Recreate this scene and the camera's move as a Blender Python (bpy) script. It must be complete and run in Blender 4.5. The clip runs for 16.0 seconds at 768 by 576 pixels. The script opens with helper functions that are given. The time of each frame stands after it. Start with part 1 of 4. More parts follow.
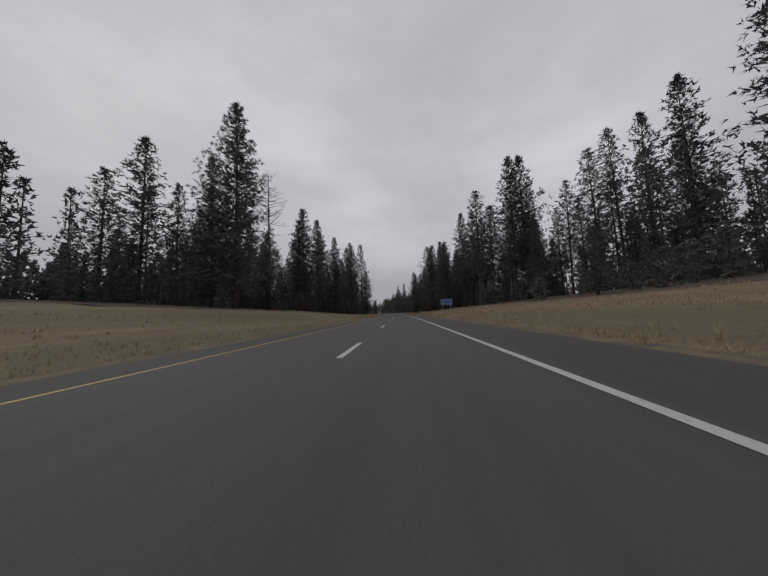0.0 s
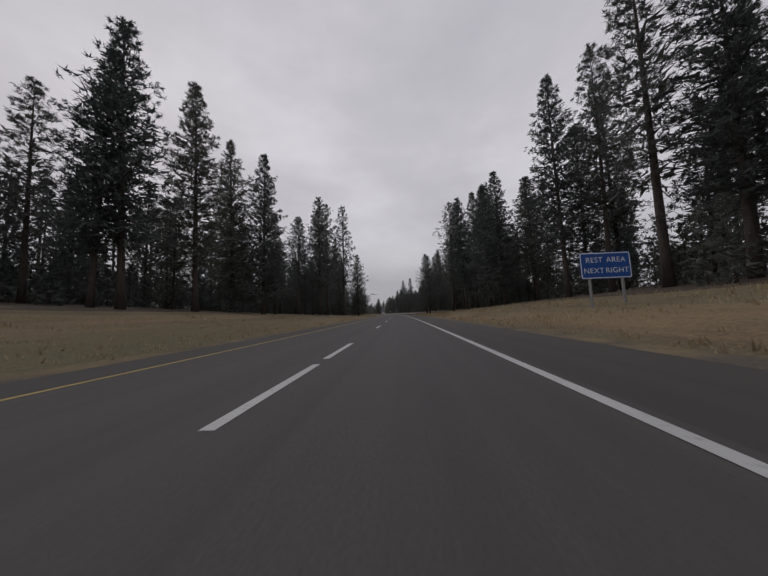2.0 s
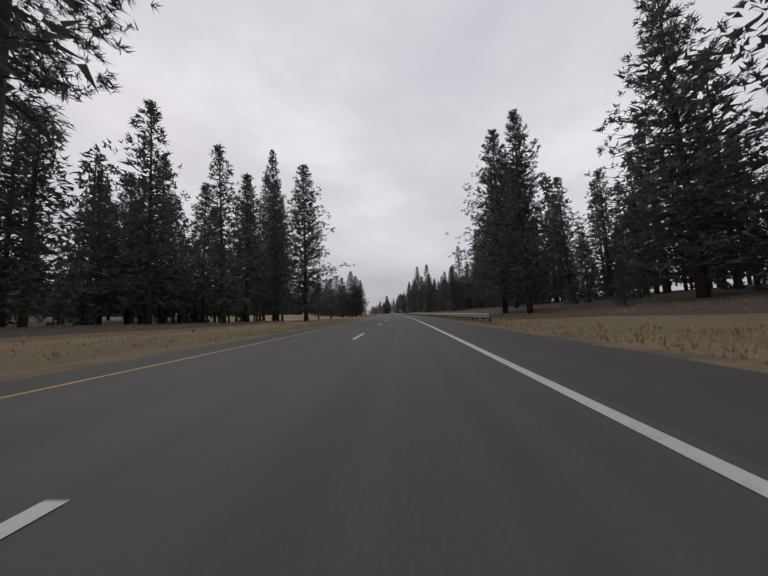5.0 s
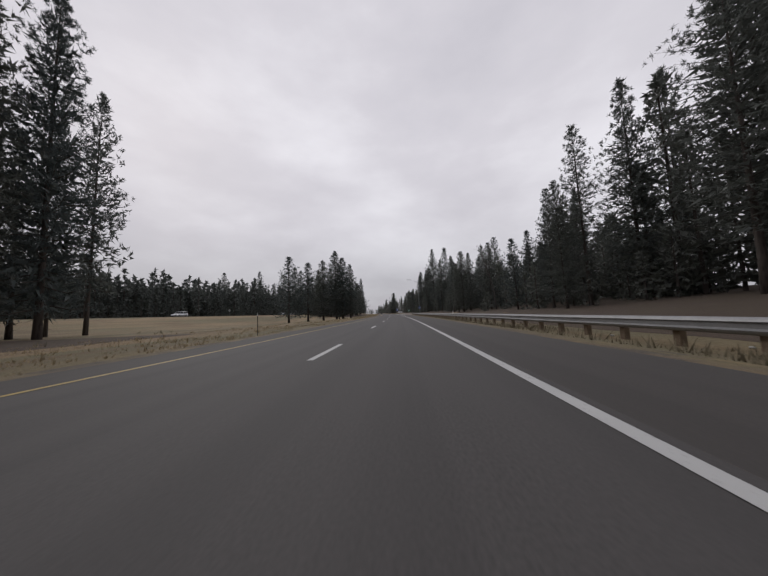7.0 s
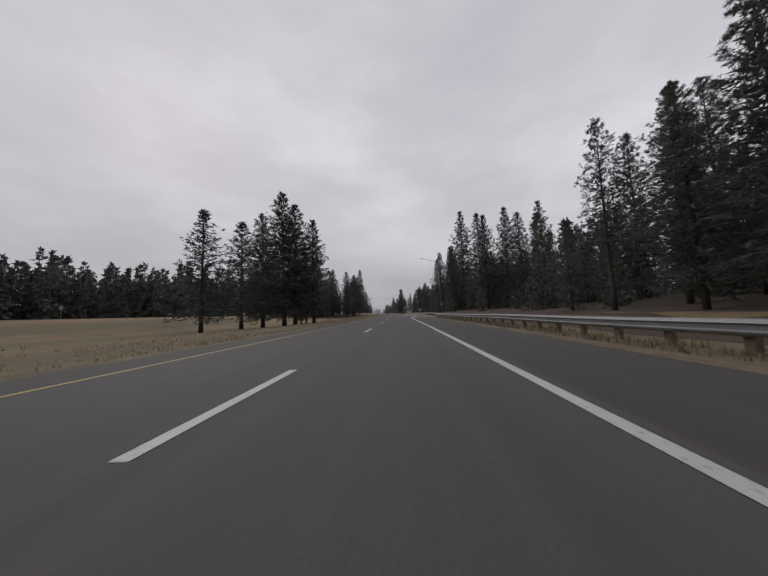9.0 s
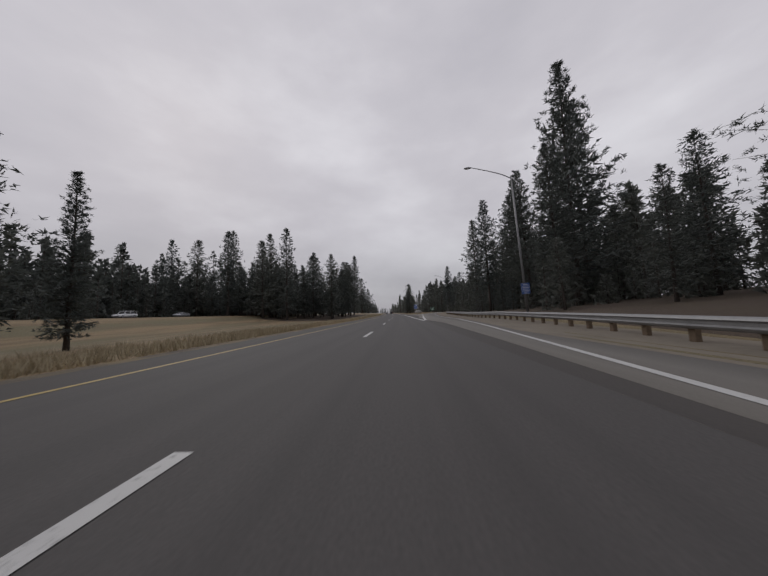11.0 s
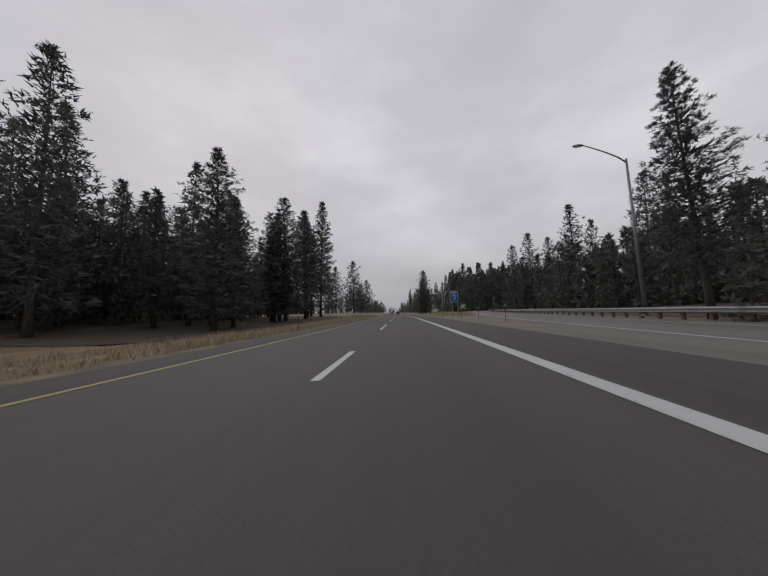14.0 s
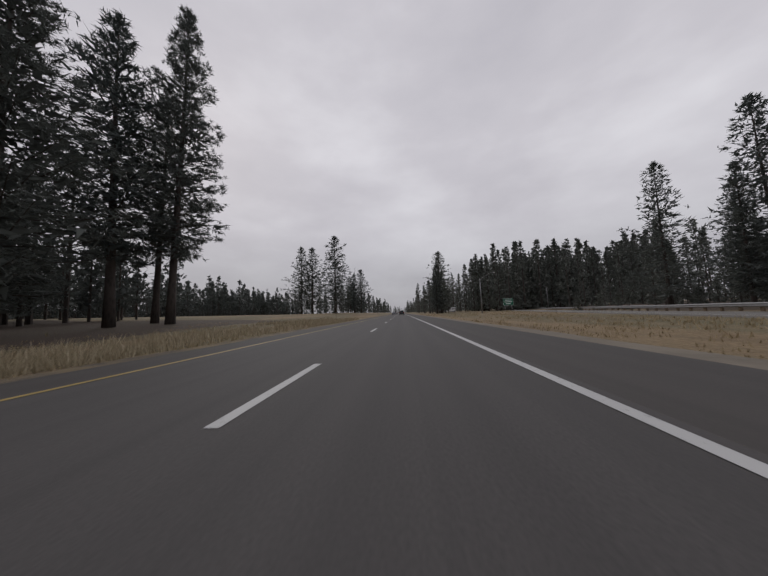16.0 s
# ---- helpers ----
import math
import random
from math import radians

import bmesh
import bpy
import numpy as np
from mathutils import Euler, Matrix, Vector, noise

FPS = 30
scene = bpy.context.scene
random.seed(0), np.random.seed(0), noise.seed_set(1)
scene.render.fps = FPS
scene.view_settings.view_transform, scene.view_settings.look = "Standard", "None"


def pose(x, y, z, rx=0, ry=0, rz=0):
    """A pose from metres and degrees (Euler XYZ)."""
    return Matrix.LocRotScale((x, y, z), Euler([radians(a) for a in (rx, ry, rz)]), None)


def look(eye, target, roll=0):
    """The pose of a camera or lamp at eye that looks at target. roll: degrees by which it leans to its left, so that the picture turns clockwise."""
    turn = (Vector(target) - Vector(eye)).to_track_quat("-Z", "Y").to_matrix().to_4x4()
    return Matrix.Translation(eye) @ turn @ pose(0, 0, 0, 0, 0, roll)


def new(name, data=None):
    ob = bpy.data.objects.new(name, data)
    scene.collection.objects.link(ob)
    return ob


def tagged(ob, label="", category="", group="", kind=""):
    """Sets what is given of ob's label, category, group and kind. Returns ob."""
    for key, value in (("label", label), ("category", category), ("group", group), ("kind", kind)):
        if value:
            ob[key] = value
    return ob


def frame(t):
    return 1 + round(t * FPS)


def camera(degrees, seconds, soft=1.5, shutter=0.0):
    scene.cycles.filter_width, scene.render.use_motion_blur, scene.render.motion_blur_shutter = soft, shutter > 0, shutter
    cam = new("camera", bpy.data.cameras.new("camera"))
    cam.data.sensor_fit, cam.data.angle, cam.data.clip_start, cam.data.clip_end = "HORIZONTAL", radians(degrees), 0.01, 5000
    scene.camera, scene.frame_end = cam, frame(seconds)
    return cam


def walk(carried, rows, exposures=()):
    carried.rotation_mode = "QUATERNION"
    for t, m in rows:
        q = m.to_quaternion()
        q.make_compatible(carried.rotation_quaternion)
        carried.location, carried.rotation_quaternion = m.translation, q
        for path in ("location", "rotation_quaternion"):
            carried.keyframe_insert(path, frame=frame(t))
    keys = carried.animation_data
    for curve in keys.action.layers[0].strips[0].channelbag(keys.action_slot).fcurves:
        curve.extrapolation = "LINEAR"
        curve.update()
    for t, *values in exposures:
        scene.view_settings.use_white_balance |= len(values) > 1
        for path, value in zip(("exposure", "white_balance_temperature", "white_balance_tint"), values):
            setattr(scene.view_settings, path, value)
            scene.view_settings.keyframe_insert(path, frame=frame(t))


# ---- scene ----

# ---- the road's line: distance s along it, offset n to the right of the lane dashes ----
SPEED = 26.5
BEND = [(-200.0, 0.0), (-60.0, 1 / 4900), (100.0, 1 / 1690), (200.0, 1 / 1670), (300.0, 1 / 2260), (400.0, 1 / 2360), (500.0, 0.0),
        (2500.0, 0.0)]  # curvature to the left along the road
STEP = 2.0


def line_table():
    """Points and headings every STEP metres from s = -200 to s = 2400."""
    x, y, turn, pts = 0.0, 0.0, 0.0, []
    s = -200.0
    while s <= 2400.0:
        pts.append((x, y, turn))
        k = float(np.interp(s, [b[0] for b in BEND], [b[1] for b in BEND]))
        turn += k * STEP
        x -= math.sin(turn) * STEP
        y += math.cos(turn) * STEP
        s += STEP
    x0, y0, t0 = pts[int(200 / STEP)]
    c, d = math.cos(t0), math.sin(t0)
    return [(c * (x - x0) + d * (y - y0), c * (y - y0) - d * (x - x0), turn - t0) for x, y, turn in pts]


LINE = line_table()


def on_road(s, n=0.0, z=0.0):
    """World place of a point n metres right of the lane dashes, s metres along."""
    f = min(max((s + 200.0) / STEP, 0.0), len(LINE) - 1.001)
    i = int(f)
    f -= i
    a, b = LINE[i], LINE[i + 1]
    x, y, turn = (a[0] + (b[0] - a[0]) * f, a[1] + (b[1] - a[1]) * f, a[2] + (b[2] - a[2]) * f)
    return Vector((x + math.cos(turn) * n, y + math.sin(turn) * n, z))


def heading(s):
    """Turn of the road to the left, in degrees."""
    i = min(max(int((s + 200.0) / STEP), 0), len(LINE) - 1)
    return math.degrees(LINE[i][2])


# ---- camera ----
EYE = 0.985
cam = camera(109.2, 16.0, soft=1.5, shutter=0.04)
DRIFT = [(0.0, 1.48), (1.5, 1.74), (3.5, 1.83), (6.5, 2.06), (8.0, 2.06), (9.0, 2.02), (10.5, 1.74),
         (12.0, 1.38), (13.5, 1.32), (14.5, 1.38), (15.5, 1.64), (16.0, 1.75)]


def drift(t):
    """The car's place in its lane, eased between the known moments."""
    for (t0, a), (t1, b) in zip(DRIFT, DRIFT[1:]):
        if t <= t1:
            f = (t - t0) / (t1 - t0)
            return a + (b - a) * f * f * (3 - 2 * f)
    return DRIFT[-1][1]


def eye_pose(t):
    s = SPEED * t
    p = on_road(s, drift(t), EYE)
    return pose(p.x, p.y, p.z, 95.28, 2.34, 4.16 + heading(s))


walk(cam, [(i * 0.5, eye_pose(i * 0.5)) for i in range(33)],
     exposures=[(0.0, 0.0), (2.0, 0.08), (4.0, 0.32), (6.5, 0.42), (8.0, 0.27), (9.0, 0.18), (10.5, 0.14), (16.0, 0.16)])

# ---- sky and light: an overcast autumn day ----
world = bpy.data.worlds.new("overcast")
scene.world = world
world.use_nodes = True
wn, wl = world.node_tree.nodes, world.node_tree.links
wn.clear()
sky = wn.new("ShaderNodeTexSky")
sky.sky_type, sky.sun_disc = "NISHITA", False
sky.sun_elevation, sky.sun_rotation = radians(32), radians(-50)
sky.air_density, sky.dust_density, sky.ozone_density = 1.0, 2.0, 1.0
tc = wn.new("ShaderNodeTexCoord")
flat = wn.new("ShaderNodeMapping")
flat.inputs["Scale"].default_value = (1.0, 1.0, 2.3)
wl.new(tc.outputs["Generated"], flat.inputs["Vector"])
big = wn.new("ShaderNodeTexNoise")
big.inputs["Scale"].default_value, big.inputs["Detail"].default_value, big.inputs["Roughness"].default_value = 1.6, 6.0, 0.52
wl.new(flat.outputs["Vector"], big.inputs["Vector"])
shade = wn.new("ShaderNodeValToRGB")
shade.color_ramp.elements[0].position, shade.color_ramp.elements[0].color = 0.30, (0.440, 0.429, 0.470, 1)
shade.color_ramp.elements[1].position, shade.color_ramp.elements[1].color = 0.74, (0.660, 0.650, 0.688, 1)
mid = shade.color_ramp.elements.new(0.50)
mid.color = (0.512, 0.497, 0.536, 1)
wl.new(big.outputs["Fac"], shade.inputs["Fac"])
thin = wn.new("ShaderNodeBackground")
thin.inputs["Strength"].default_value = 0.05
wl.new(sky.outputs["Color"], thin.inputs["Color"])
height = wn.new("ShaderNodeSeparateXYZ")
wl.new(tc.outputs["Generated"], height.inputs["Vector"])
fall = wn.new("ShaderNodeValToRGB")  # an overcast sky is duller towards the horizon
fall.color_ramp.elements[0].position, fall.color_ramp.elements[0].color = 0.0, (0.66, 0.67, 0.67, 1)
fall.color_ramp.elements[1].position, fall.color_ramp.elements[1].color = 0.50, (1.03, 1.03, 1.03, 1)
fall.color_ramp.elements.new(0.12).color = (0.74, 0.75, 0.75, 1)
fall.color_ramp.elements.new(0.28).color = (0.90, 0.90, 0.905, 1)
wl.new(height.outputs["Z"], fall.inputs["Fac"])
dull = wn.new("ShaderNodeMix")
dull.data_type, dull.blend_type = "RGBA", "MULTIPLY"
dull.inputs[0].default_value = 1.0
wl.new(shade.outputs["Color"], dull.inputs[6])
wl.new(fall.outputs["Color"], dull.inputs[7])
cloud = wn.new("ShaderNodeBackground")
cloud.inputs["Strength"].default_value = 1.0
wl.new(dull.outputs[2], cloud.inputs["Color"])
cover = wn.new("ShaderNodeMixShader")
cover.inputs["Fac"].default_value = 0.97
wl.new(thin.outputs[0], cover.inputs[1])
wl.new(cloud.outputs[0], cover.inputs[2])
wout = wn.new("ShaderNodeOutputWorld")
wl.new(cover.outputs[0], wout.inputs["Surface"])

sun = new("sun", bpy.data.lights.new("sun", "SUN"))
sun.data.energy, sun.data.angle, sun.data.color = 0.42, radians(25), (1.0, 0.97, 0.93)
sun.matrix_world = look((-60, 60, 60), (0, 0, 0))


# ---- materials ----
def mat(name, rough=0.8, metal=0.0):
    m = bpy.data.materials.new(name)
    m.use_nodes = True
    nodes, links = m.node_tree.nodes, m.node_tree.links
    bsdf = nodes["Principled BSDF"]
    bsdf.inputs["Roughness"].default_value = rough
    bsdf.inputs["Metallic"].default_value = metal
    return m, nodes, links, bsdf


def coords(nodes, which="Object"):
    return nodes.new("ShaderNodeTexCoord").outputs[which]


def noise_node(nodes, links, vec, scale, detail=5.0, rough=0.55):
    n = nodes.new("ShaderNodeTexNoise")
    n.inputs["Scale"].default_value, n.inputs["Detail"].default_value, n.inputs["Roughness"].default_value = scale, detail, rough
    links.new(vec, n.inputs["Vector"])
    return n.outputs["Fac"]


def ramp(nodes, links, fac, stops):
    r = nodes.new("ShaderNodeValToRGB")
    e = r.color_ramp.elements
    e[0].position, e[0].color = stops[0][0], (*stops[0][1], 1)
    e[1].position, e[1].color = stops[-1][0], (*stops[-1][1], 1)
    for p, c in stops[1:-1]:
        e.new(p).color = (*c, 1)
    links.new(fac, r.inputs["Fac"])
    return r.outputs["Color"]


def mix(nodes, links, fac, a, b, mode="MIX"):
    m = nodes.new("ShaderNodeMix")
    m.data_type, m.blend_type = "RGBA", mode
    for key, v in ((0, fac), (6, a), (7, b)):
        if hasattr(v, "is_linked"):
            links.new(v, m.inputs[key])
        else:
            m.inputs[key].default_value = v if key == 0 else (*v, 1)
    return m.outputs[2]


def bump(nodes, links, bsdf, height, strength, distance):
    b = nodes.new("ShaderNodeBump")
    b.inputs["Strength"].default_value, b.inputs["Distance"].default_value = strength, distance
    links.new(height, b.inputs["Height"])
    links.new(b.outputs["Normal"], bsdf.inputs["Normal"])


def stretched(nodes, links, vec, scale):
    m = nodes.new("ShaderNodeMapping")
    m.inputs["Scale"].default_value = scale
    links.new(vec, m.inputs["Vector"])
    return m.outputs["Vector"]


def asphalt(name, dark, light, worn):
    """Chip-sealed asphalt; the UV map runs in metres across and along the road."""
    m, N, L, b = mat(name, 0.82)
    uv = coords(N, "UV")
    grain = noise_node(N, L, uv, 38.0, 3.0)
    patch = noise_node(N, L, stretched(N, L, uv, (0.55, 0.035, 1)), 1.0, 4.0)
    streak = noise_node(N, L, stretched(N, L, uv, (1.6, 0.012, 1)), 1.0, 3.0)
    c1 = ramp(N, L, grain, [(0.3, dark), (0.72, light)])
    c2 = mix(N, L, ramp(N, L, patch, [(0.35, (0.1,) * 3), (0.7, (0.65,) * 3)]), c1, worn)
    c3 = mix(N, L, ramp(N, L, streak, [(0.42, (0.0,) * 3), (0.62, (0.45,) * 3)]), c2, dark)
    L.new(c3, b.inputs["Base Color"])
    bump(N, L, b, grain, 0.35, 0.006)
    return m


ASPHALT = asphalt("asphalt", (0.044, 0.041, 0.040), (0.083, 0.076, 0.073), (0.074, 0.068, 0.066))
SHOULDER = asphalt("shoulder_asphalt", (0.036, 0.032, 0.030), (0.070, 0.062, 0.057), (0.058, 0.051, 0.047))
RAMP_ASPHALT = asphalt("ramp_asphalt", (0.115, 0.107, 0.096), (0.20, 0.188, 0.170), (0.17, 0.158, 0.142))


def paint(name, colour, wear):
    m, N, L, b = mat(name, 0.6)
    uv = coords(N, "Object")
    chips = noise_node(N, L, uv, 14.0, 5.0, 0.7)
    scuff = noise_node(N, L, uv, 0.8, 3.0)
    c = mix(N, L, ramp(N, L, scuff, [(0.3, (0.0,) * 3), (0.8, (0.35,) * 3)]), colour, tuple(v * 0.62 for v in colour))
    L.new(mix(N, L, ramp(N, L, chips, [(0.58, (0.0,) * 3), (0.68, (wear,) * 3)]), c, (0.08, 0.08, 0.08)), b.inputs["Base Color"])
    return m


WHITE_LINE = paint("white_line_paint", (0.50, 0.50, 0.49), 0.6)
YELLOW_LINE = paint("yellow_line_paint", (0.40, 0.285, 0.075), 0.6)


def meadow():
    """Dry roadside grassland: straw colour with olive and brown bands that follow the road; the UV map runs in metres across and along it."""
    m, N, L, b = mat("dry_grassland", 0.95)
    ob, uv = coords(N, "Object"), coords(N, "UV")
    large = noise_node(N, L, stretched(N, L, uv, (0.16, 0.014, 1)), 1.0, 4.0, 0.6)
    medium = noise_node(N, L, stretched(N, L, uv, (0.42, 0.07, 1)), 1.0, 5.0, 0.65)
    fine = noise_node(N, L, ob, 9.0, 4.0, 0.7)
    straw = ramp(N, L, fine, [(0.28, (0.126, 0.088, 0.048)), (0.5, (0.220, 0.158, 0.086)), (0.75, (0.318, 0.240, 0.138))])
    olive = ramp(N, L, fine, [(0.3, (0.088, 0.078, 0.042)), (0.72, (0.192, 0.163, 0.090))])
    brown = ramp(N, L, fine, [(0.3, (0.085, 0.058, 0.034)), (0.72, (0.195, 0.135, 0.077))])
    c = mix(N, L, ramp(N, L, large, [(0.42, (0.0,) * 3), (0.56, (1.0,) * 3)]), straw, olive)
    c = mix(N, L, ramp(N, L, medium, [(0.50, (0.0,) * 3), (0.66, (0.85,) * 3)]), c, brown)
    L.new(c, b.inputs["Base Color"])
    bump(N, L, b, fine, 0.8, 0.08)
    return m


MEADOW = meadow()


def plain(name, colour, rough=0.7, metal=0.0, scale=6.0, vary=0.25, relief=0.0):
    """One colour with stains and grain at two scales."""
    m, N, L, b = mat(name, rough, metal)
    ob = coords(N, "Object")
    a = noise_node(N, L, ob, scale, 5.0, 0.6)
    d = noise_node(N, L, ob, scale * 9.0, 3.0)
    lo, hi = tuple(c * (1 - vary) for c in colour), tuple(min(1.0, c * (1 + vary)) for c in colour)
    c = ramp(N, L, a, [(0.3, lo), (0.7, hi)])
    L.new(mix(N, L, 0.35, c, ramp(N, L, d, [(0.3, lo), (0.7, hi)])), b.inputs["Base Color"])
    if relief:
        bump(N, L, b, d, 0.5, relief)
    return m


def shoulder_gravel():
    m, N, L, b = mat("shoulder_gravel", 0.95)
    ob = coords(N, "Object")
    stones = N.new("ShaderNodeTexVoronoi")
    stones.inputs["Scale"].default_value = 22.0
    L.new(ob, stones.inputs["Vector"])
    c = ramp(N, L, stones.outputs["Distance"], [(0.0, (0.17, 0.14, 0.11)), (0.6, (0.07, 0.058, 0.045))])
    g = noise_node(N, L, ob, 0.7, 5.0, 0.65)
    L.new(mix(N, L, ramp(N, L, g, [(0.4, (0.0,) * 3), (0.65, (0.9,) * 3)]), c, (0.20, 0.15, 0.075)), b.inputs["Base Color"])
    bump(N, L, b, stones.outputs["Distance"], 0.6, 0.02)
    return m


GRAVEL = shoulder_gravel()
GORE = plain("grey_brown_dirt", (0.168, 0.144, 0.112), 0.95, 0.0, 0.5, 0.25, 0.02)


def needles(name, dark, light):
    """Pine needles: hue varies from tree to tree and from clump to clump."""
    m, N, L, b = mat(name, 0.62)
    geo = N.new("ShaderNodeNewGeometry")
    info = N.new("ShaderNodeObjectInfo")
    c = ramp(N, L, geo.outputs["Random Per Island"], [(0.0, dark), (0.75, light), (1.0, tuple(v * 1.25 for v in light))])
    tone = ramp(N, L, info.outputs["Random"], [(0.0, (0.72, 0.76, 0.74)), (1.0, (1.15, 1.08, 0.95))])
    hue = mix(N, L, 1.0, c, tone, "MULTIPLY")
    L.new(hue, b.inputs["Base Color"])
    b.inputs["Specular IOR Level"].default_value = 0.3
    thru = N.new("ShaderNodeBsdfTranslucent")
    L.new(hue, thru.inputs["Color"])
    both = N.new("ShaderNodeMixShader")
    both.inputs["Fac"].default_value = 0.3
    L.new(b.outputs[0], both.inputs[1])
    L.new(thru.outputs[0], both.inputs[2])
    L.new(both.outputs[0], N["Material Output"].inputs["Surface"])
    return m


NEEDLES = needles("pine_needles", (0.084, 0.096, 0.098), (0.118, 0.133, 0.130))


def bark_material():
    m, N, L, b = mat("ponderosa_bark", 0.95)
    ob = coords(N, "Object")
    plates = N.new("ShaderNodeTexVoronoi")
    plates.inputs["Scale"].default_value = 5.0
    L.new(stretched(N, L, ob, (1, 1, 0.28)), plates.inputs["Vector"])
    c = ramp(N, L, plates.outputs["Distance"], [(0.05, (0.024, 0.021, 0.019)), (0.5, (0.088, 0.070, 0.058))])
    g = noise_node(N, L, ob, 1.1, 4.0)
    L.new(mix(N, L, g, c, (0.055, 0.047, 0.042)), b.inputs["Base Color"])
    bump(N, L, b, plates.outputs["Distance"], 0.8, 0.04)
    return m


BARK = bark_material()
DEADWOOD = plain("grey_deadwood", (0.085, 0.077, 0.070), 0.9, 0.0, 2.0, 0.3)
STEEL = plain("galvanised_steel", (0.25, 0.25, 0.255), 0.55, 0.6, 2.0, 0.18)
DULL_STEEL = plain("weathered_steel", (0.34, 0.345, 0.35), 0.5, 0.7, 3.0, 0.2)
POST_WOOD = plain("weathered_post_wood", (0.155, 0.112, 0.075), 0.9, 0.0, 5.0, 0.35, 0.01)
SIGN_POST = plain("grey_weathered_post", (0.25, 0.225, 0.19), 0.9, 0.0, 5.0, 0.25, 0.01)
SIGN_BLUE = plain("blue_sign_sheeting", (0.012, 0.075, 0.30), 0.4, 0.0, 1.5, 0.12)
SIGN_GREEN = plain("green_sign_sheeting", (0.010, 0.13, 0.075), 0.4, 0.0, 1.5, 0.12)
SIGN_WHITE = plain("white_sign_sheeting", (0.72, 0.73, 0.74), 0.4, 0.0, 3.0, 0.06)
ALUMINIUM = plain("sign_back_aluminium", (0.42, 0.42, 0.43), 0.5, 0.8, 3.0, 0.12)
LAMP_GREY = plain("lamp_housing_grey", (0.22, 0.22, 0.23), 0.5, 0.3, 4.0, 0.1)
DELINEATOR = plain("brown_delineator_plastic", (0.065, 0.050, 0.042), 0.6, 0.0, 6.0, 0.2)
REFLECTOR = plain("white_reflector", (0.75, 0.75, 0.73), 0.25, 0.0, 20.0, 0.05)
CAR_WHITE = plain("white_car_paint", (0.66, 0.67, 0.68), 0.25, 0.0, 1.0, 0.04)
CAR_SILVER = plain("silver_car_paint", (0.34, 0.35, 0.37), 0.28, 0.5, 1.0, 0.06)
CAR_DARK = plain("dark_grey_car_paint", (0.035, 0.038, 0.044), 0.25, 0.2, 1.0, 0.08)
CAR_GLASS = plain("tinted_car_glass", (0.012, 0.014, 0.016), 0.08, 0.0, 1.0, 0.1)
TYRE = plain("tyre_rubber", (0.022, 0.022, 0.023), 0.85, 0.0, 9.0, 0.2)
RIM = plain("alloy_rim", (0.40, 0.40, 0.42), 0.35, 0.8, 5.0, 0.1)
TAIL_RED = plain("red_tail_lamp", (0.28, 0.012, 0.010), 0.2, 0.0, 5.0, 0.1)
HEAD_LAMP = plain("clear_head_lamp", (0.62, 0.63, 0.65), 0.12, 0.2, 5.0, 0.05)
TRIM_BLACK = plain("black_plastic_trim", (0.02, 0.02, 0.021), 0.6, 0.0, 5.0, 0.2)
ROOF_METAL = plain("pale_metal_roof", (0.42, 0.43, 0.45), 0.55, 0.3, 1.0, 0.15)
SIDING = plain("tan_siding", (0.30, 0.26, 0.21), 0.85, 0.0, 1.0, 0.15)
ROCK = plain("pale_fieldstone", (0.40, 0.39, 0.36), 0.9, 0.0, 4.0, 0.3, 0.02)


# ---- building helpers ----
def mesh_from(bm, name, material, smooth=False):
    me = bpy.data.meshes.new(name)
    bm.to_mesh(me)
    bm.free()
    me.materials.append(material)
    if smooth:
        for p in me.polygons:
            p.use_smooth = True
    return me


def part(name, bm, material, parent, label="", smooth=False):
    ob = new(name, mesh_from(bm, name, material, smooth))
    ob.parent = parent
    if label:
        ob["label"] = label
    return ob


def thing(name, m, label, category, group="", kind=""):
    ob = new(name)
    ob.empty_display_size = 0.3
    ob.matrix_world = m
    return tagged(ob, label, category, group, kind)


def add_box(bm, x, y, z, sx, sy, sz, bevel=0.0):
    r = bmesh.ops.create_cube(bm, size=1.0, matrix=Matrix.LocRotScale((x, y, z), None, (sx, sy, sz)))
    if bevel:
        edges = list({e for v in r["verts"] for e in v.link_edges})
        bmesh.ops.bevel(bm, geom=edges, offset=bevel, segments=2, affect="EDGES", profile=0.6)


def add_tube(bm, pts, radii, sides=8, cap=True):
    """A tube through pts with a radius at each."""
    rings = []
    for i, p in enumerate(pts):
        p = Vector(p)
        a = Vector(pts[max(i - 1, 0)])
        b = Vector(pts[min(i + 1, len(pts) - 1)])
        d = (b - a).normalized()
        u = d.cross(Vector((0, 0, 1)) if abs(d.z) < 0.9 else Vector((1, 0, 0))).normalized()
        v = d.cross(u)
        rings.append([bm.verts.new(p + (u * math.cos(k * math.tau / sides) + v * math.sin(k * math.tau / sides)) * radii[i])
                      for k in range(sides)])
    for r0, r1 in zip(rings, rings[1:]):
        for k in range(sides):
            bm.faces.new((r0[k], r0[(k + 1) % sides], r1[(k + 1) % sides], r1[k]))
    if cap:
        bm.faces.new(rings[0][::-1])
        bm.faces.new(rings[-1])


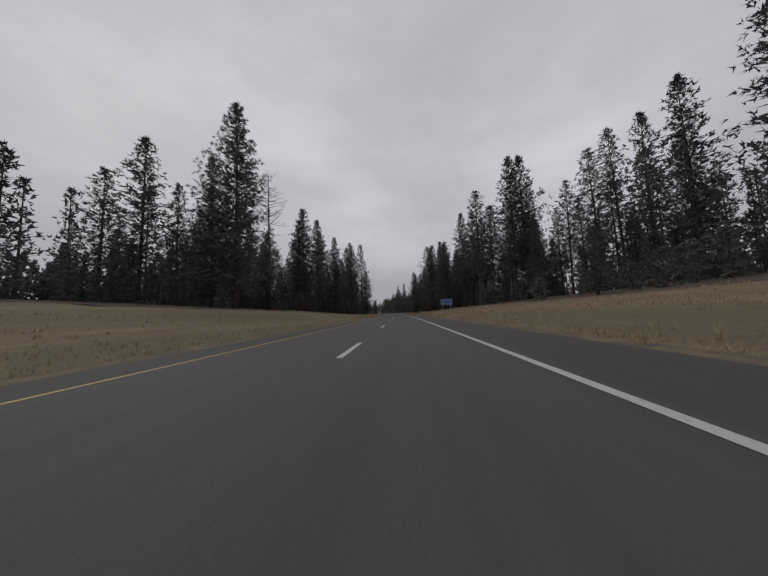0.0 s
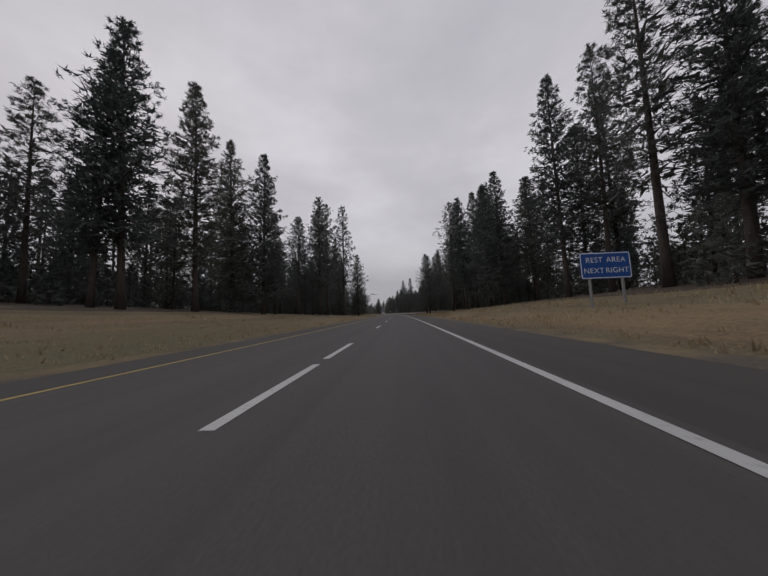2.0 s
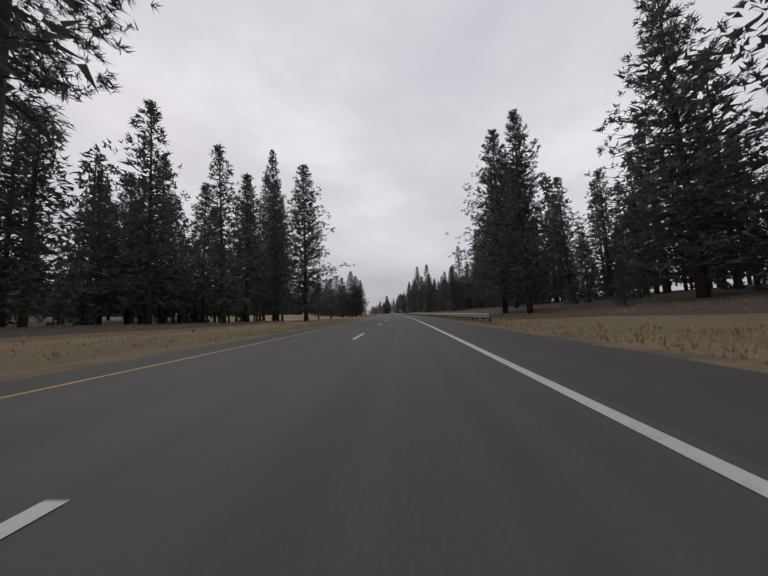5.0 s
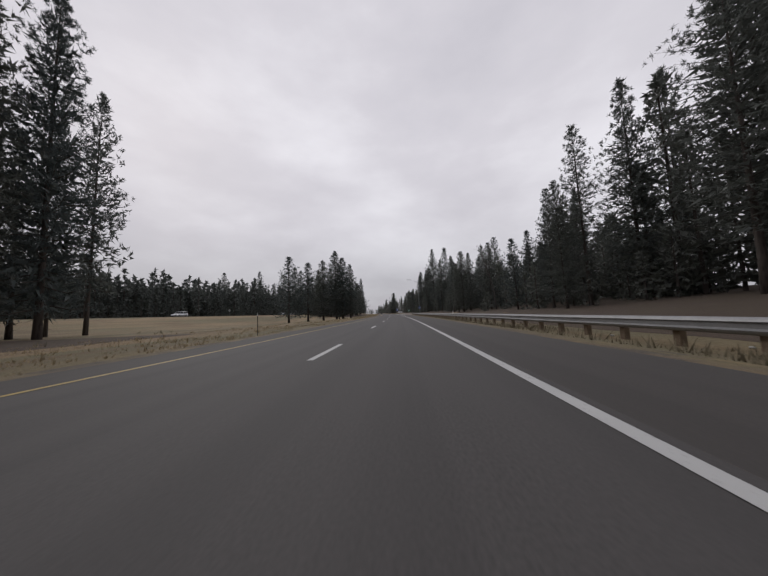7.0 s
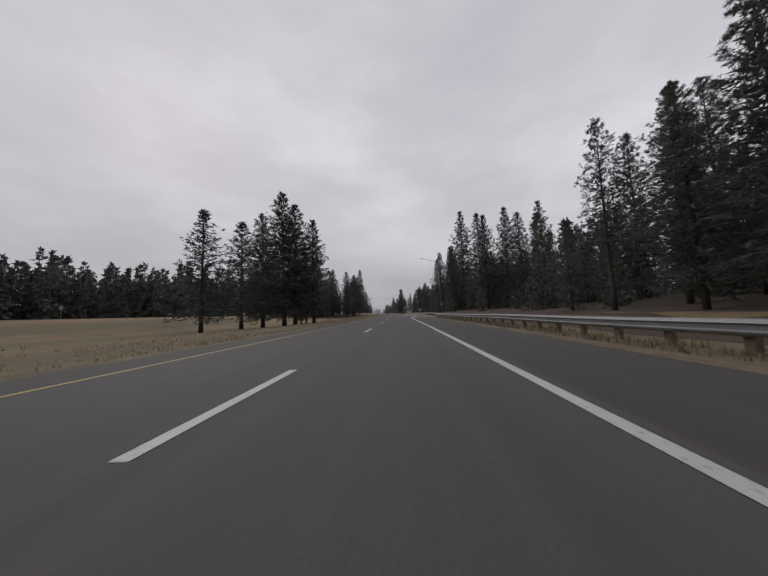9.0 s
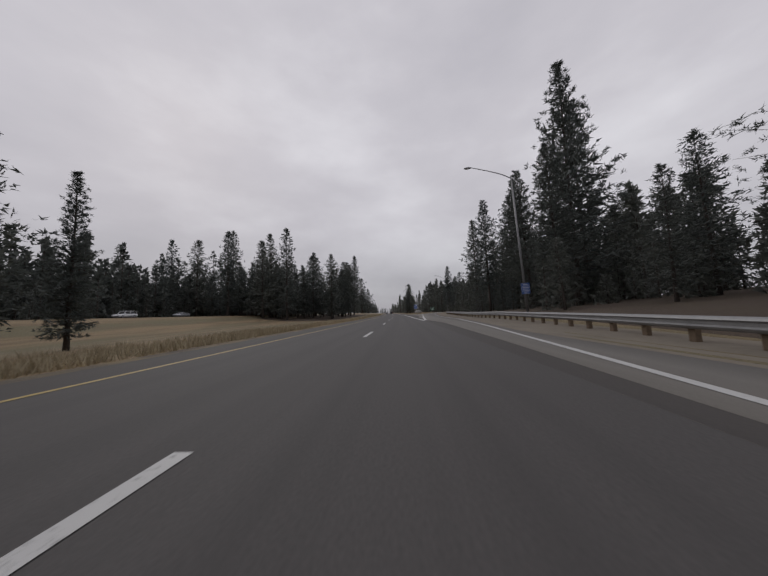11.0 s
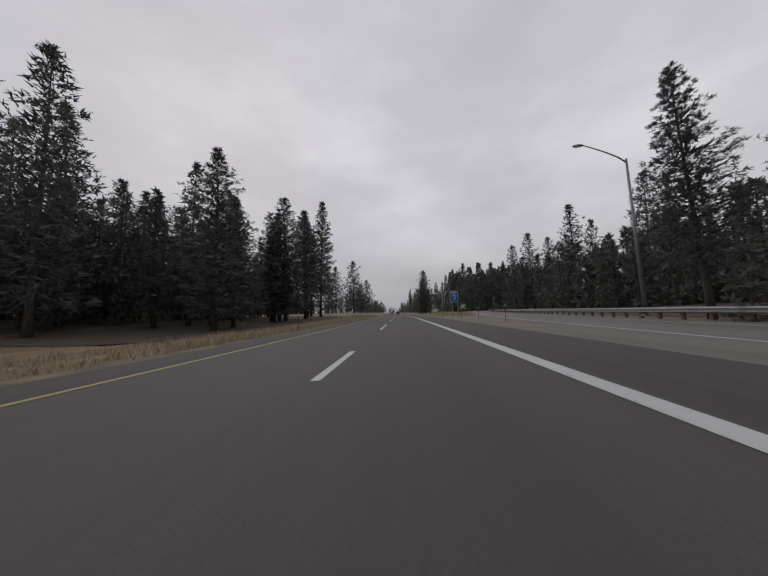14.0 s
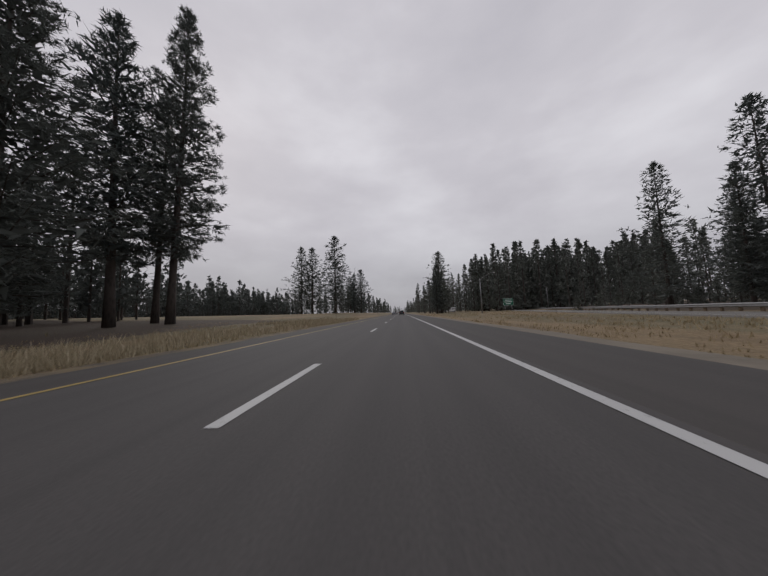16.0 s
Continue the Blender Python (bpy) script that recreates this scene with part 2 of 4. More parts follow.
def add_prism(bm, outline, x0, x1):
    """Extrudes a (y, z) outline from x0 to x1."""
    a = [bm.verts.new((x0, y, z)) for y, z in outline]
    b = [bm.verts.new((x1, y, z)) for y, z in outline]
    n = len(outline)
    fs = [bm.faces.new(a[::-1]), bm.faces.new(b)]
    fs += [bm.faces.new((a[k], a[(k + 1) % n], b[(k + 1) % n], b[k])) for k in range(n)]
    bmesh.ops.recalc_face_normals(bm, faces=fs)
    return a + b


# ---- ground: one sheet, shaped by the road's cutting and the median ----
LEFT_AT = [0, 18, 38, 54, 68, 120, 1300]
LEFT_RISE = [(-160, (0, 2.6, 4.3, 3.6, 3.6, 5, 12)), (40, (0, 2.6, 4.3, 3.6, 3.6, 5, 12)), (86, (0, 2.2, 4.0, 3.8, 3.8, 5, 12)),
             (120, (0, 1.7, 2.2, 3.4, 3.4, 4.5, 12)), (205, (0, -0.1, 0.0, 2.4, 2.4, 3, 12)), (300, (0, -0.9, -1.9, 2.3, 2.3, 3, 12)),
             (404, (0, -1.0, -0.2, 2.3, 2.3, 3, 12)), (450, (0, 0.8, 1.4, 2.4, 2.4, 3, 12)), (535, (0, 1.9, 2.0, 2.4, 2.4, 3, 12)),
             (2500, (0, 1.0, 2.0, 2.4, 2.4, 3, 12))]
RIGHT_AT = [0, 2.5, 4.5, 8, 21, 33, 60, 1300]
RIGHT_RISE = [(-160, (0, 0.42, 0.75, 1.15, 2.5, 3.6, 4.5, 12)), (95, (0, 0.42, 0.75, 1.15, 2.5, 3.6, 4.5, 12)), (125, (0, 0.2, 0.35, 0.6, 1.6, 2.4, 3.4, 12)),
              (155, (0, -0.3, -0.2, 0.3, 1.5, 2.4, 3.4, 12)), (285, (0, -0.36, -0.3, 0.3, 1.4, 2.2, 3, 12)), (300, (0, -0.34, -0.3, 0.3, 1.4, 2.2, 3, 12)),
              (322, (0, -0.33, -0.2, 0.5, 1.6, 2.3, 3, 12)), (385, (0, -0.3, -0.25, 0.0, 0.4, 0.6, 0.8, 6)), (2500, (0, -0.3, -0.2, 0.0, 0.4, 0.6, 0.8, 6))]
RAMP_LEFT = [(322, 4.25), (336, 5.25), (341, 5.7), (351, 6.6), (368, 8.1), (396, 11.2), (413, 14.2), (440, 21.0), (480, 31.0), (530, 45.0), (600, 68.0), (700, 104.0)]
RAMP_RIGHT = [(284, 3.7), (296, 5.1), (309, 6.65), (314, 7.1), (322, 7.85), (337, 8.4), (344, 8.9), (354, 10.0), (368, 11.7), (392, 15.0), (413, 18.9), (440, 24.9), (480, 34.9),
              (530, 48.9), (600, 71.9), (700, 107.9)]
ROAD_L, ROAD_R = -5.3, 6.5


def lerp(s, table):
    return float(np.interp(s, [a for a, _ in table], [b for _, b in table]))


def paved_right(s):
    """Outer edge of the pavement on the right, ramp included."""
    return ROAD_R if s < 290 else max(ROAD_R, lerp(s, RAMP_RIGHT) + 0.5)


def bank_rise(s, d):
    return float(np.interp(s, [a for a, _ in RIGHT_RISE], [float(np.interp(d, RIGHT_AT, r)) for _, r in RIGHT_RISE]))


def rise(s, n):
    """Height of the ground."""
    if n < ROAD_L - 0.6:
        d = ROAD_L - 0.6 - n
        rows = [float(np.interp(d, LEFT_AT, r)) for _, r in LEFT_RISE]
        z = float(np.interp(s, [a for a, _ in LEFT_RISE], rows))
        flat_part = 0.0 if 54 < d < 68 else 1.0
        return z + flat_part * min(1.0, d / 6) * 0.16 * noise.noise((s * 0.09, n * 0.11, 3.0))
    edge = paved_right(s) + 0.6
    if n > edge and not 385 < s < 2000:
        d = n - edge
        return bank_rise(s, d) + min(1.0, d / 12) * 0.16 * noise.noise((s * 0.09, n * 0.11, 7.0))
    if n > ROAD_R + 0.6 and s >= 385:
        inner = lerp(s, RAMP_LEFT) - 1.0
        if n < inner:
            w = min(1.0, (n - ROAD_R - 0.6) / 2, (inner - n) / 2)
            return -0.03 * max(0.0, w)
        if n > edge:
            d = n - edge
            return bank_rise(s, d) + min(1.0, d / 12) * 0.16 * noise.noise((s * 0.09, n * 0.11, 7.0))
    return 0.0


def strip(name, material, s0, s1, step, across, lift, parent=None):
    """A band along the road. across(s) gives the offsets n of its long edges; UVs are metres."""
    bm = bmesh.new()
    uv = bm.loops.layers.uv.new("UVMap")
    rows, ss = [], []
    count = max(2, int(round((s1 - s0) / step)) + 1)
    for i in range(count):
        s = s0 + (s1 - s0) * i / (count - 1)
        ss.append(s)
        rows.append([(bm.verts.new(on_road(s, n, lift(s, n))), n) for n in across(s)])
    for i in range(count - 1):
        for a, b, c, d in zip(rows[i], rows[i][1:], rows[i + 1][1:], rows[i + 1]):
            f = bm.faces.new((a[0], b[0], c[0], d[0]))
            for loop, (vert, n), s in zip(f.loops, (a, b, c, d), (ss[i], ss[i], ss[i + 1], ss[i + 1])):
                loop[uv].uv = (n, s)
    me = mesh_from(bm, name, material, True)
    ob = new(name, me)
    if parent:
        ob.parent = parent
    return ob


N_LINES = [-1250, -700, -400, -260, -180, -130, -100, -82, -74, -66, -60, -54, -48, -42, -36, -30, -25, -21, -17, -14, -11, -9, -7.4, -5.9, -4.5, 0, 5.5, 7.1,
           8.5, 10, 11.5, 13, 14.5, 16, 18, 20, 23, 26, 30, 35, 42, 50, 60, 75, 95, 130, 180, 260, 400, 700, 1250]


def ground_lift(s, n):
    return rise(s, n) - (0.04 if ROAD_L - 0.5 < n < paved_right(s) + 0.5 else 0.0)


S_LINES = [-160 + 5 * i for i in range(168)] + [680 + 30 * i for i in range(1, 58)]
bm = bmesh.new()
grid = [[bm.verts.new(on_road(s, n, ground_lift(s, n))) for n in N_LINES] for s in S_LINES]
uv = bm.loops.layers.uv.new("UVMap")
for i, (r0, r1) in enumerate(zip(grid, grid[1:])):
    for k in range(len(N_LINES) - 1):
        f = bm.faces.new((r0[k], r0[k + 1], r1[k + 1], r1[k]))
        for loop, (a, b) in zip(f.loops, ((k, i), (k + 1, i), (k + 1, i + 1), (k, i + 1))):
            loop[uv].uv = (N_LINES[a], S_LINES[b])
ground = tagged(new("ground", mesh_from(bm, "ground", MEADOW, True)), "dry straw-coloured roadside grassland with brown patches", "ground", kind="structure")

road = strip("road", ASPHALT, -160, 2300, 6, lambda s: [-3.82, 0.0, 3.92], lambda s, n: 0.03)


def dark_edge(s):
    """Where the dark asphalt ends and the paler pavement of the ramp begins."""
    return lerp(s, [(283, ROAD_R), (285, 4.0), (300, 4.6), (314, 5.0), (324, 4.4), (336, 4.5), (351, 5.7), (368, 6.3), (380, ROAD_R)])


for name, across in (("shoulder_left", lambda s: [ROAD_L, -3.82]), ("shoulder_right", lambda s: [3.92, dark_edge(s)])):
    q = strip(name, SHOULDER, -160, 2300, 2, across, lambda s, n: 0.03)
    tagged(q, "darker brownish asphalt shoulder beside the lane", "road shoulder", kind="structure")
tagged(road, "dark grey worn asphalt highway with two lanes", "road", kind="structure")


def ramp_edge(s):
    return dark_edge(s) + 0.04 + max(0.0, min(lerp(s, RAMP_LEFT) - 1.0 - ROAD_R, (s - 380) * 0.45))


ramp_road = strip("ramp_pavement", RAMP_ASPHALT, 284, 690, 4,
                  lambda s: (lambda a, b: [a - 0.03, a, b, b + 0.03])(ramp_edge(s), paved_right(s) + 0.01),
                  lambda s, n: 0.028 if ramp_edge(s) - 0.01 < n < paved_right(s) + 0.02 else -0.25)
tagged(ramp_road, "lighter grey asphalt exit ramp curving off to the rest area", "exit ramp", kind="structure")
far_road = strip("opposite_road", ASPHALT, -160, 1500, 8, lambda s: [-72.0, -66.0, -60.0], lambda s, n: rise(s, -66) + 0.05)
tagged(far_road, "asphalt carriageway for oncoming traffic beyond the grass median", "road", kind="structure")
verge_l = strip("verge_left", GRAVEL, -160, 900, 3,
                lambda s: [ROAD_L - 0.75 - 0.35 * noise.noise((s * 0.31, 1, 0)), ROAD_L + 0.02],
                lambda s, n: rise(s, n) + 0.014)
tagged(verge_l, "narrow gravelly verge with straw beside the asphalt", "verge", kind="structure")
gore = strip("gore_ground", GORE, 379, 640, 1.5,
             lambda s: (lambda a, b: [a, a + (b - a) * min(1.0, max(0.06, (428 - s) / 30)), b] if s < 428 else [a, a + 0.5, a + 0.9 + 0.3 * noise.noise((s * 0.3, 9, 0))])(ROAD_R - 0.02, ramp_edge(s) + 0.4),
             lambda s, n: max(0.008, rise(s, n) + 0.014))
tagged(gore, "bare grey-brown dirt between the road and the exit ramp", "verge", kind="structure")
verge_ramp = strip("verge_ramp", GORE, 286, 470, 3,
                   lambda s: [paved_right(s) - 0.02, paved_right(s) + 0.9, paved_right(s) + 2.6, paved_right(s) + 5.4 + 0.4 * noise.noise((s * 0.29, 8, 0))],
                   lambda s, n: rise(s, n) + 0.016)
tagged(verge_ramp, "bare tan dirt beside the exit ramp", "verge", kind="structure")
verge_r = strip("verge_right", GRAVEL, -160, 286, 3,
                lambda s: [ROAD_R - 0.02, ROAD_R + 0.8 + 0.4 * noise.noise((s * 0.29, 5, 0))],
                lambda s, n: rise(s, n) + 0.014)
tagged(verge_r, "narrow gravelly verge with straw beside the asphalt", "verge", kind="structure")


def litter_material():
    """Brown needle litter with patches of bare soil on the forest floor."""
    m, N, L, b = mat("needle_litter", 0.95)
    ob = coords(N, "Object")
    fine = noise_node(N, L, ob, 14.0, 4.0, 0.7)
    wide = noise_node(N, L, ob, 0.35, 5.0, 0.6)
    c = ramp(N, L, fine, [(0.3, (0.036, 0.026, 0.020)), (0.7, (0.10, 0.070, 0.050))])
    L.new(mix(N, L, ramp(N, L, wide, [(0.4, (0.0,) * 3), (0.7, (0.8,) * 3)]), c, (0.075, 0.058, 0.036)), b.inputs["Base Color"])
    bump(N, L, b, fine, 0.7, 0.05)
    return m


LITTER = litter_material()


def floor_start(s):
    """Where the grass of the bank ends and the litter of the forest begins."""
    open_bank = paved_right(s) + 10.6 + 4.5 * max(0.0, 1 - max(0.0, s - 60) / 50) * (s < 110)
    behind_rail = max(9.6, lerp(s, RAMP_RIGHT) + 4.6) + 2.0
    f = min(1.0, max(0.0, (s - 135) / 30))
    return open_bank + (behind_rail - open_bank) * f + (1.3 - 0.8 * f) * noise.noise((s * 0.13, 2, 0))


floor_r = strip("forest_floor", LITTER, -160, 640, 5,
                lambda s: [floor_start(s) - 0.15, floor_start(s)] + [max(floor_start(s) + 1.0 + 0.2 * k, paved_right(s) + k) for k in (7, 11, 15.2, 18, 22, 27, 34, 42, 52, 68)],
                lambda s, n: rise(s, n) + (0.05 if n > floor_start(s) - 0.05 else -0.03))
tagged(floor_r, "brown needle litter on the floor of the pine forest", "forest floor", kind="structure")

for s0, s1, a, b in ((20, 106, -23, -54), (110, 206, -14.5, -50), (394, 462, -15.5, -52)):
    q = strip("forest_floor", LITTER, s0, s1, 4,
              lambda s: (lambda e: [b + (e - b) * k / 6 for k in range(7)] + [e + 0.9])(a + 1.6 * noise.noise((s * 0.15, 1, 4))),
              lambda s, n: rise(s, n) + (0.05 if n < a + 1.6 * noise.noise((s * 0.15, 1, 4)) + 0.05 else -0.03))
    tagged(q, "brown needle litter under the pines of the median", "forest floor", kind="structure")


# ---- painted lines ----
def line_mark(name, material, s0, s1, n_of, width, label, step=4.0, height=0.036, follow=None):
    w = width / 2
    ob = strip(name, material, s0, s1, step, lambda s: [n_of(s) - w, n_of(s) + w],
               lambda s, n: height if follow is None else rise(s, follow) + height)
    return tagged(ob, label, "road marking", kind="structure")


line_mark("yellow_edge_line", YELLOW_LINE, -160, 1500, lambda s: -3.66, 0.12, "solid yellow edge line painted on the asphalt")
line_mark("white_edge_line", WHITE_LINE, -160, 322, lambda s: 3.71 if s < 284 else lerp(s, RAMP_RIGHT), 0.16, "solid white edge line painted on the asphalt", 3.0)
line_mark("gore_line_main", WHITE_LINE, 321, 413, lambda s: lerp(s, [(321, 4.02), (327, 3.84), (336, 3.66), (413, 3.70)]), 0.30,
          "wide white gore line beside the main lane")
line_mark("gore_line_ramp", WHITE_LINE, 322, 352.2, lambda s: lerp(s, RAMP_LEFT), 0.28, "wide white gore line beside the exit ramp")
line_mark("white_edge_line_onward", WHITE_LINE, 413, 1500, lambda s: 3.70, 0.16, "solid white edge line painted on the asphalt")
line_mark("ramp_left_line", WHITE_LINE, 355.2, 640, lambda s: lerp(s, RAMP_LEFT), 0.12, "worn white line on the exit ramp")
line_mark("ramp_right_line", WHITE_LINE, 322, 640, lambda s: lerp(s, RAMP_RIGHT), 0.12, "worn white line on the exit ramp")
line_mark("opposite_yellow_line", YELLOW_LINE, -160, 900, lambda s: -61.4, 0.15, "yellow edge line on the opposite road", 8.0, 0.057, -66)

dash_road = new("lane_dashes")
tagged(dash_road, "broken white lane line between the two lanes", "road marking", kind="structure")
# far ends of the dashes; the pattern was begun anew twice, where two trains overlap
TRAINS = [[(-6, -64.4), (0, 9.15), (4, 58.4)],
          [(0, 49.97), (1, 62.1), (6, 121.9), (11, 182.2), (16, 243.4), (21, 306.0), (23, 329.8), (25, 353.6), (27, 378.1), (28, 390.2)],
          [(0, 393.9), (2, 417.3), (4, 441.6), (42, 904.8)]]
for train in TRAINS:
    for k in range(train[0][0], train[-1][0] + 1):
        s = lerp(k, train)
        strip("dash", WHITE_LINE, s - 3.05, s, 1.6, lambda q: [-0.075, 0.075], lambda q, n: 0.036, dash_road)


# ---- pines ----
def spur(vs, fs, at, out, size, rng, blades, thin=0.11):
    """A tuft of needles: narrow blades bursting from the end of a twig."""
    for _ in range(blades):
        d = Vector((rng.gauss(0, 1), rng.gauss(0, 1), rng.gauss(0.2, 0.9)))
        d = (d.normalized() + out * 0.35).normalized()
        side = d.cross(Vector((rng.gauss(0, 1), rng.gauss(0, 1), rng.gauss(0, 1))))
        if side.length < 1e-3:
            continue
        side = side.normalized() * size * thin * rng.uniform(0.8, 1.4)
        i = len(vs)
        root = at + d * size * 0.08
        vs += [root - side, root + side, at + d * size * rng.uniform(0.75, 1.3)]
        fs.append((i, i + 1, i + 2))


def sprays(vs, fs, at, out, length, width, rng, lean):
    """One narrow triangular spray of needles at each place in at, leaning out along the given directions; arrays in, lists extended."""
    k = len(at)
    d = rng.normal(0, 1, (k, 3)) * (1, 1, 0.8)
    d /= np.linalg.norm(d, axis=1)[:, None]
    d = d + out * lean
    d /= np.linalg.norm(d, axis=1)[:, None]
    side = np.cross(d, rng.normal(0, 1, (k, 3)))
    side /= np.linalg.norm(side, axis=1)[:, None] + 1e-6
    size = length * rng.uniform(0.7, 1.25, (k, 1))
    wide = side * size * width * rng.uniform(0.7, 1.3, (k, 1)) * 0.5
    i = 3 * sum(len(f) for f in fs)
    vs.append(np.stack([at - wide, at + wide, at + d * size], 1).reshape(-1, 3))
    fs.append(np.arange(i, i + 3 * k).reshape(k, 3))


def pine_meshes(seed, height, bare, spread, limbs, tufts, per_tuft, needle, mass, top_round=0.6, fat=0.26):
    """Trunk with limbs, and crown, of a ponderosa pine: tufts at the outer limbs round a denser core."""
    rng, rnd = random.Random(seed), np.random.RandomState(seed)
    trunk = bmesh.new()
    r0 = height * 0.0088 + 0.06
    bend_a, bend = rng.uniform(0, math.tau), rng.uniform(0.2, 1.0) * height * 0.014

    def axis(f):
        o = bend * math.sin(f * 2.6) * f
        return Vector((math.cos(bend_a) * o, math.sin(bend_a) * o, f * height))

    steps = 9
    add_tube(trunk, [axis(i / steps) for i in range(steps + 1)],
             [max(0.025, r0 * (1.25 if i == 0 else 1.0) * (1 - i / steps) ** 0.8) for i in range(steps + 1)], 7)
    # dead stubs and thin dry branches under the crown
    for _ in range(int(bare * 40)):
        f = rng.uniform(0.25 * bare, bare * 1.1)
        a = rng.uniform(0, math.tau)
        d = Vector((math.cos(a), math.sin(a), rng.uniform(-0.35, 0.2)))
        q = axis(f)
        add_tube(trunk, [q, q + d * rng.uniform(0.6, 2.4)], [0.03, 0.01], 3, False)
    tip_at, tip_out, core_at, core_out, core_size = [], [], [], [], []
    spin = rng.uniform(0, math.tau)
    ragged = [rng.uniform(0.78, 1.16) for _ in range(11)]
    heavy = rng.uniform(0, math.tau)
    for w in range(limbs):
        c = ((w + rng.uniform(0, 0.9)) / limbs) ** 0.92
        f = min(bare + (1 - bare) * c, 0.985)
        shape = min(1.0, 0.62 + c * 1.7) * (1 - c) ** top_round
        spin += 2.4 + rng.uniform(-0.5, 0.5)
        lump = ragged[int(c * 10)] * (1 + 0.13 * math.sin(spin - heavy) + 0.10 * math.sin(spin * 2 + c * 9))
        reach = spread * height * shape * lump * (rng.uniform(0.72, 1.08) if rng.random() < 0.92 else rng.uniform(1.05, 1.2)) + 0.35
        up = -0.18 + c * 0.85 + rng.uniform(-0.14, 0.16)
        out = Vector((math.cos(spin), math.sin(spin), up)).normalized()
        base = axis(f)
        elbow = base + out * reach * 0.55
        end = elbow + (out + Vector((0, 0, 0.35))).normalized() * reach * 0.5
        lr = max(0.012, r0 * 0.20 * (1 - c * 0.7))
        if limbs > 100:
            add_tube(trunk, [base, elbow, end], [lr, lr * 0.6, lr * 0.2], 3, False)
        else:
            add_tube(trunk, [base, elbow], [lr, lr * 0.4], 3, False)
        for j in range(max(3, int(tufts * (0.25 + shape)))):
            q = 1 - 0.68 * rng.random() ** 1.25
            p = base.lerp(elbow, q / 0.55) if q < 0.55 else elbow.lerp(end, (q - 0.55) / 0.45)
            off = (0.06 + (1.0 - q) * 0.26) * reach
            tip_at.append(p + Vector((rng.gauss(0, off), rng.gauss(0, off), rng.gauss(0.08, off * 0.5))))
            tip_out.append(out)
        for j in range(max(2, int(mass * (0.25 + shape)))):
            q = rng.uniform(0.04, 0.56)
            off = 0.12 * reach
            core_at.append(base.lerp(end, q) + Vector((rng.gauss(0, off), rng.gauss(0, off), rng.gauss(0, off * 0.6))))
            core_out.append(out)
            core_size.append((0.15 + 0.26 * min(reach, 3.2),))
    for j in range(14):
        tip_at.append(axis(1.0) - Vector((rng.gauss(0, 0.10 + 0.012 * j), rng.gauss(0, 0.10 + 0.012 * j), 0.16 * j - 0.1)))
        tip_out.append(Vector((0, 0, 1)))
    vs, fs = [], []
    at, out = np.array(tip_at), np.array(tip_out)
    at, out = np.repeat(at, per_tuft, 0), np.repeat(out, per_tuft, 0)
    sprays(vs, fs, at + rnd.normal(0, needle * 0.2, at.shape), out + (0, 0, 0.35), needle, fat, rnd, 0.45)
    sprays(vs, fs, np.array(core_at), np.array(core_out), np.array(core_size), 0.28, rnd, 1.3)
    tm = mesh_from(trunk, "trunk", BARK, True)
    cm = bpy.data.meshes.new("crown")
    cm.from_pydata(np.concatenate(vs).tolist(), [], np.concatenate(fs).tolist())
    cm.materials.append(NEEDLES)
    return tm, cm, height


# kinds: full to the ground, half-bare, open and airy, narrow spire, young; each with its own seeds; CLOSE ones stand beside the road
CLOSE_FULL = [pine_meshes(11 + i, 28.0, 0.08, 0.230, 135, 19, 14, 0.33, 21.0, 0.82, 0.18) for i in range(4)]
CLOSE_HALF = [pine_meshes(31 + i, 30.0, 0.20, 0.175, 120, 19, 14, 0.33, 15.0, 0.70, 0.18) for i in range(4)]
FULL = [pine_meshes(15 + i, 28.0, 0.07, 0.225, 135, 10, 10, 0.42, 22.0, 0.85, 0.25) for i in range(4)]
HALF = [pine_meshes(35 + i, 30.0, 0.20, 0.190, 125, 10, 10, 0.42, 17.0, 0.75, 0.25) for i in range(4)]
OPEN = [pine_meshes(51 + i, 30.0, 0.27, 0.165, 90, 14, 14, 0.37, 8.0, 0.65, 0.17) for i in range(4)]
SPIRE = [pine_meshes(71 + i, 24.0, 0.08, 0.150, 125, 9, 9, 0.38, 20.0, 0.88, 0.24) for i in range(4)]
YOUNG = [pine_meshes(91 + i, 7.0, 0.04, 0.27, 50, 6, 8, 0.25, 10, 0.8, 0.2) for i in range(3)]
BACK = [pine_meshes(151 + i, 28.0, 0.09, 0.245, 98, 7, 5, 0.62, 17.0, 0.82, 0.34) for i in range(6)]
BACK_HALF = [pine_meshes(161 + i, 30.0, 0.18, 0.215, 95, 7, 5, 0.62, 16.0, 0.75, 0.34) for i in range(6)]

PINE_LABEL = {"full": "dark green ponderosa pine, dense from top to ground", "half": "tall dark ponderosa pine with a bare lower trunk",
              "open": "tall airy ponderosa pine with thin crown and bare trunk", "spire": "narrow pointed dark green pine",
              "young": "young bushy pine at the forest edge"}
planted = []


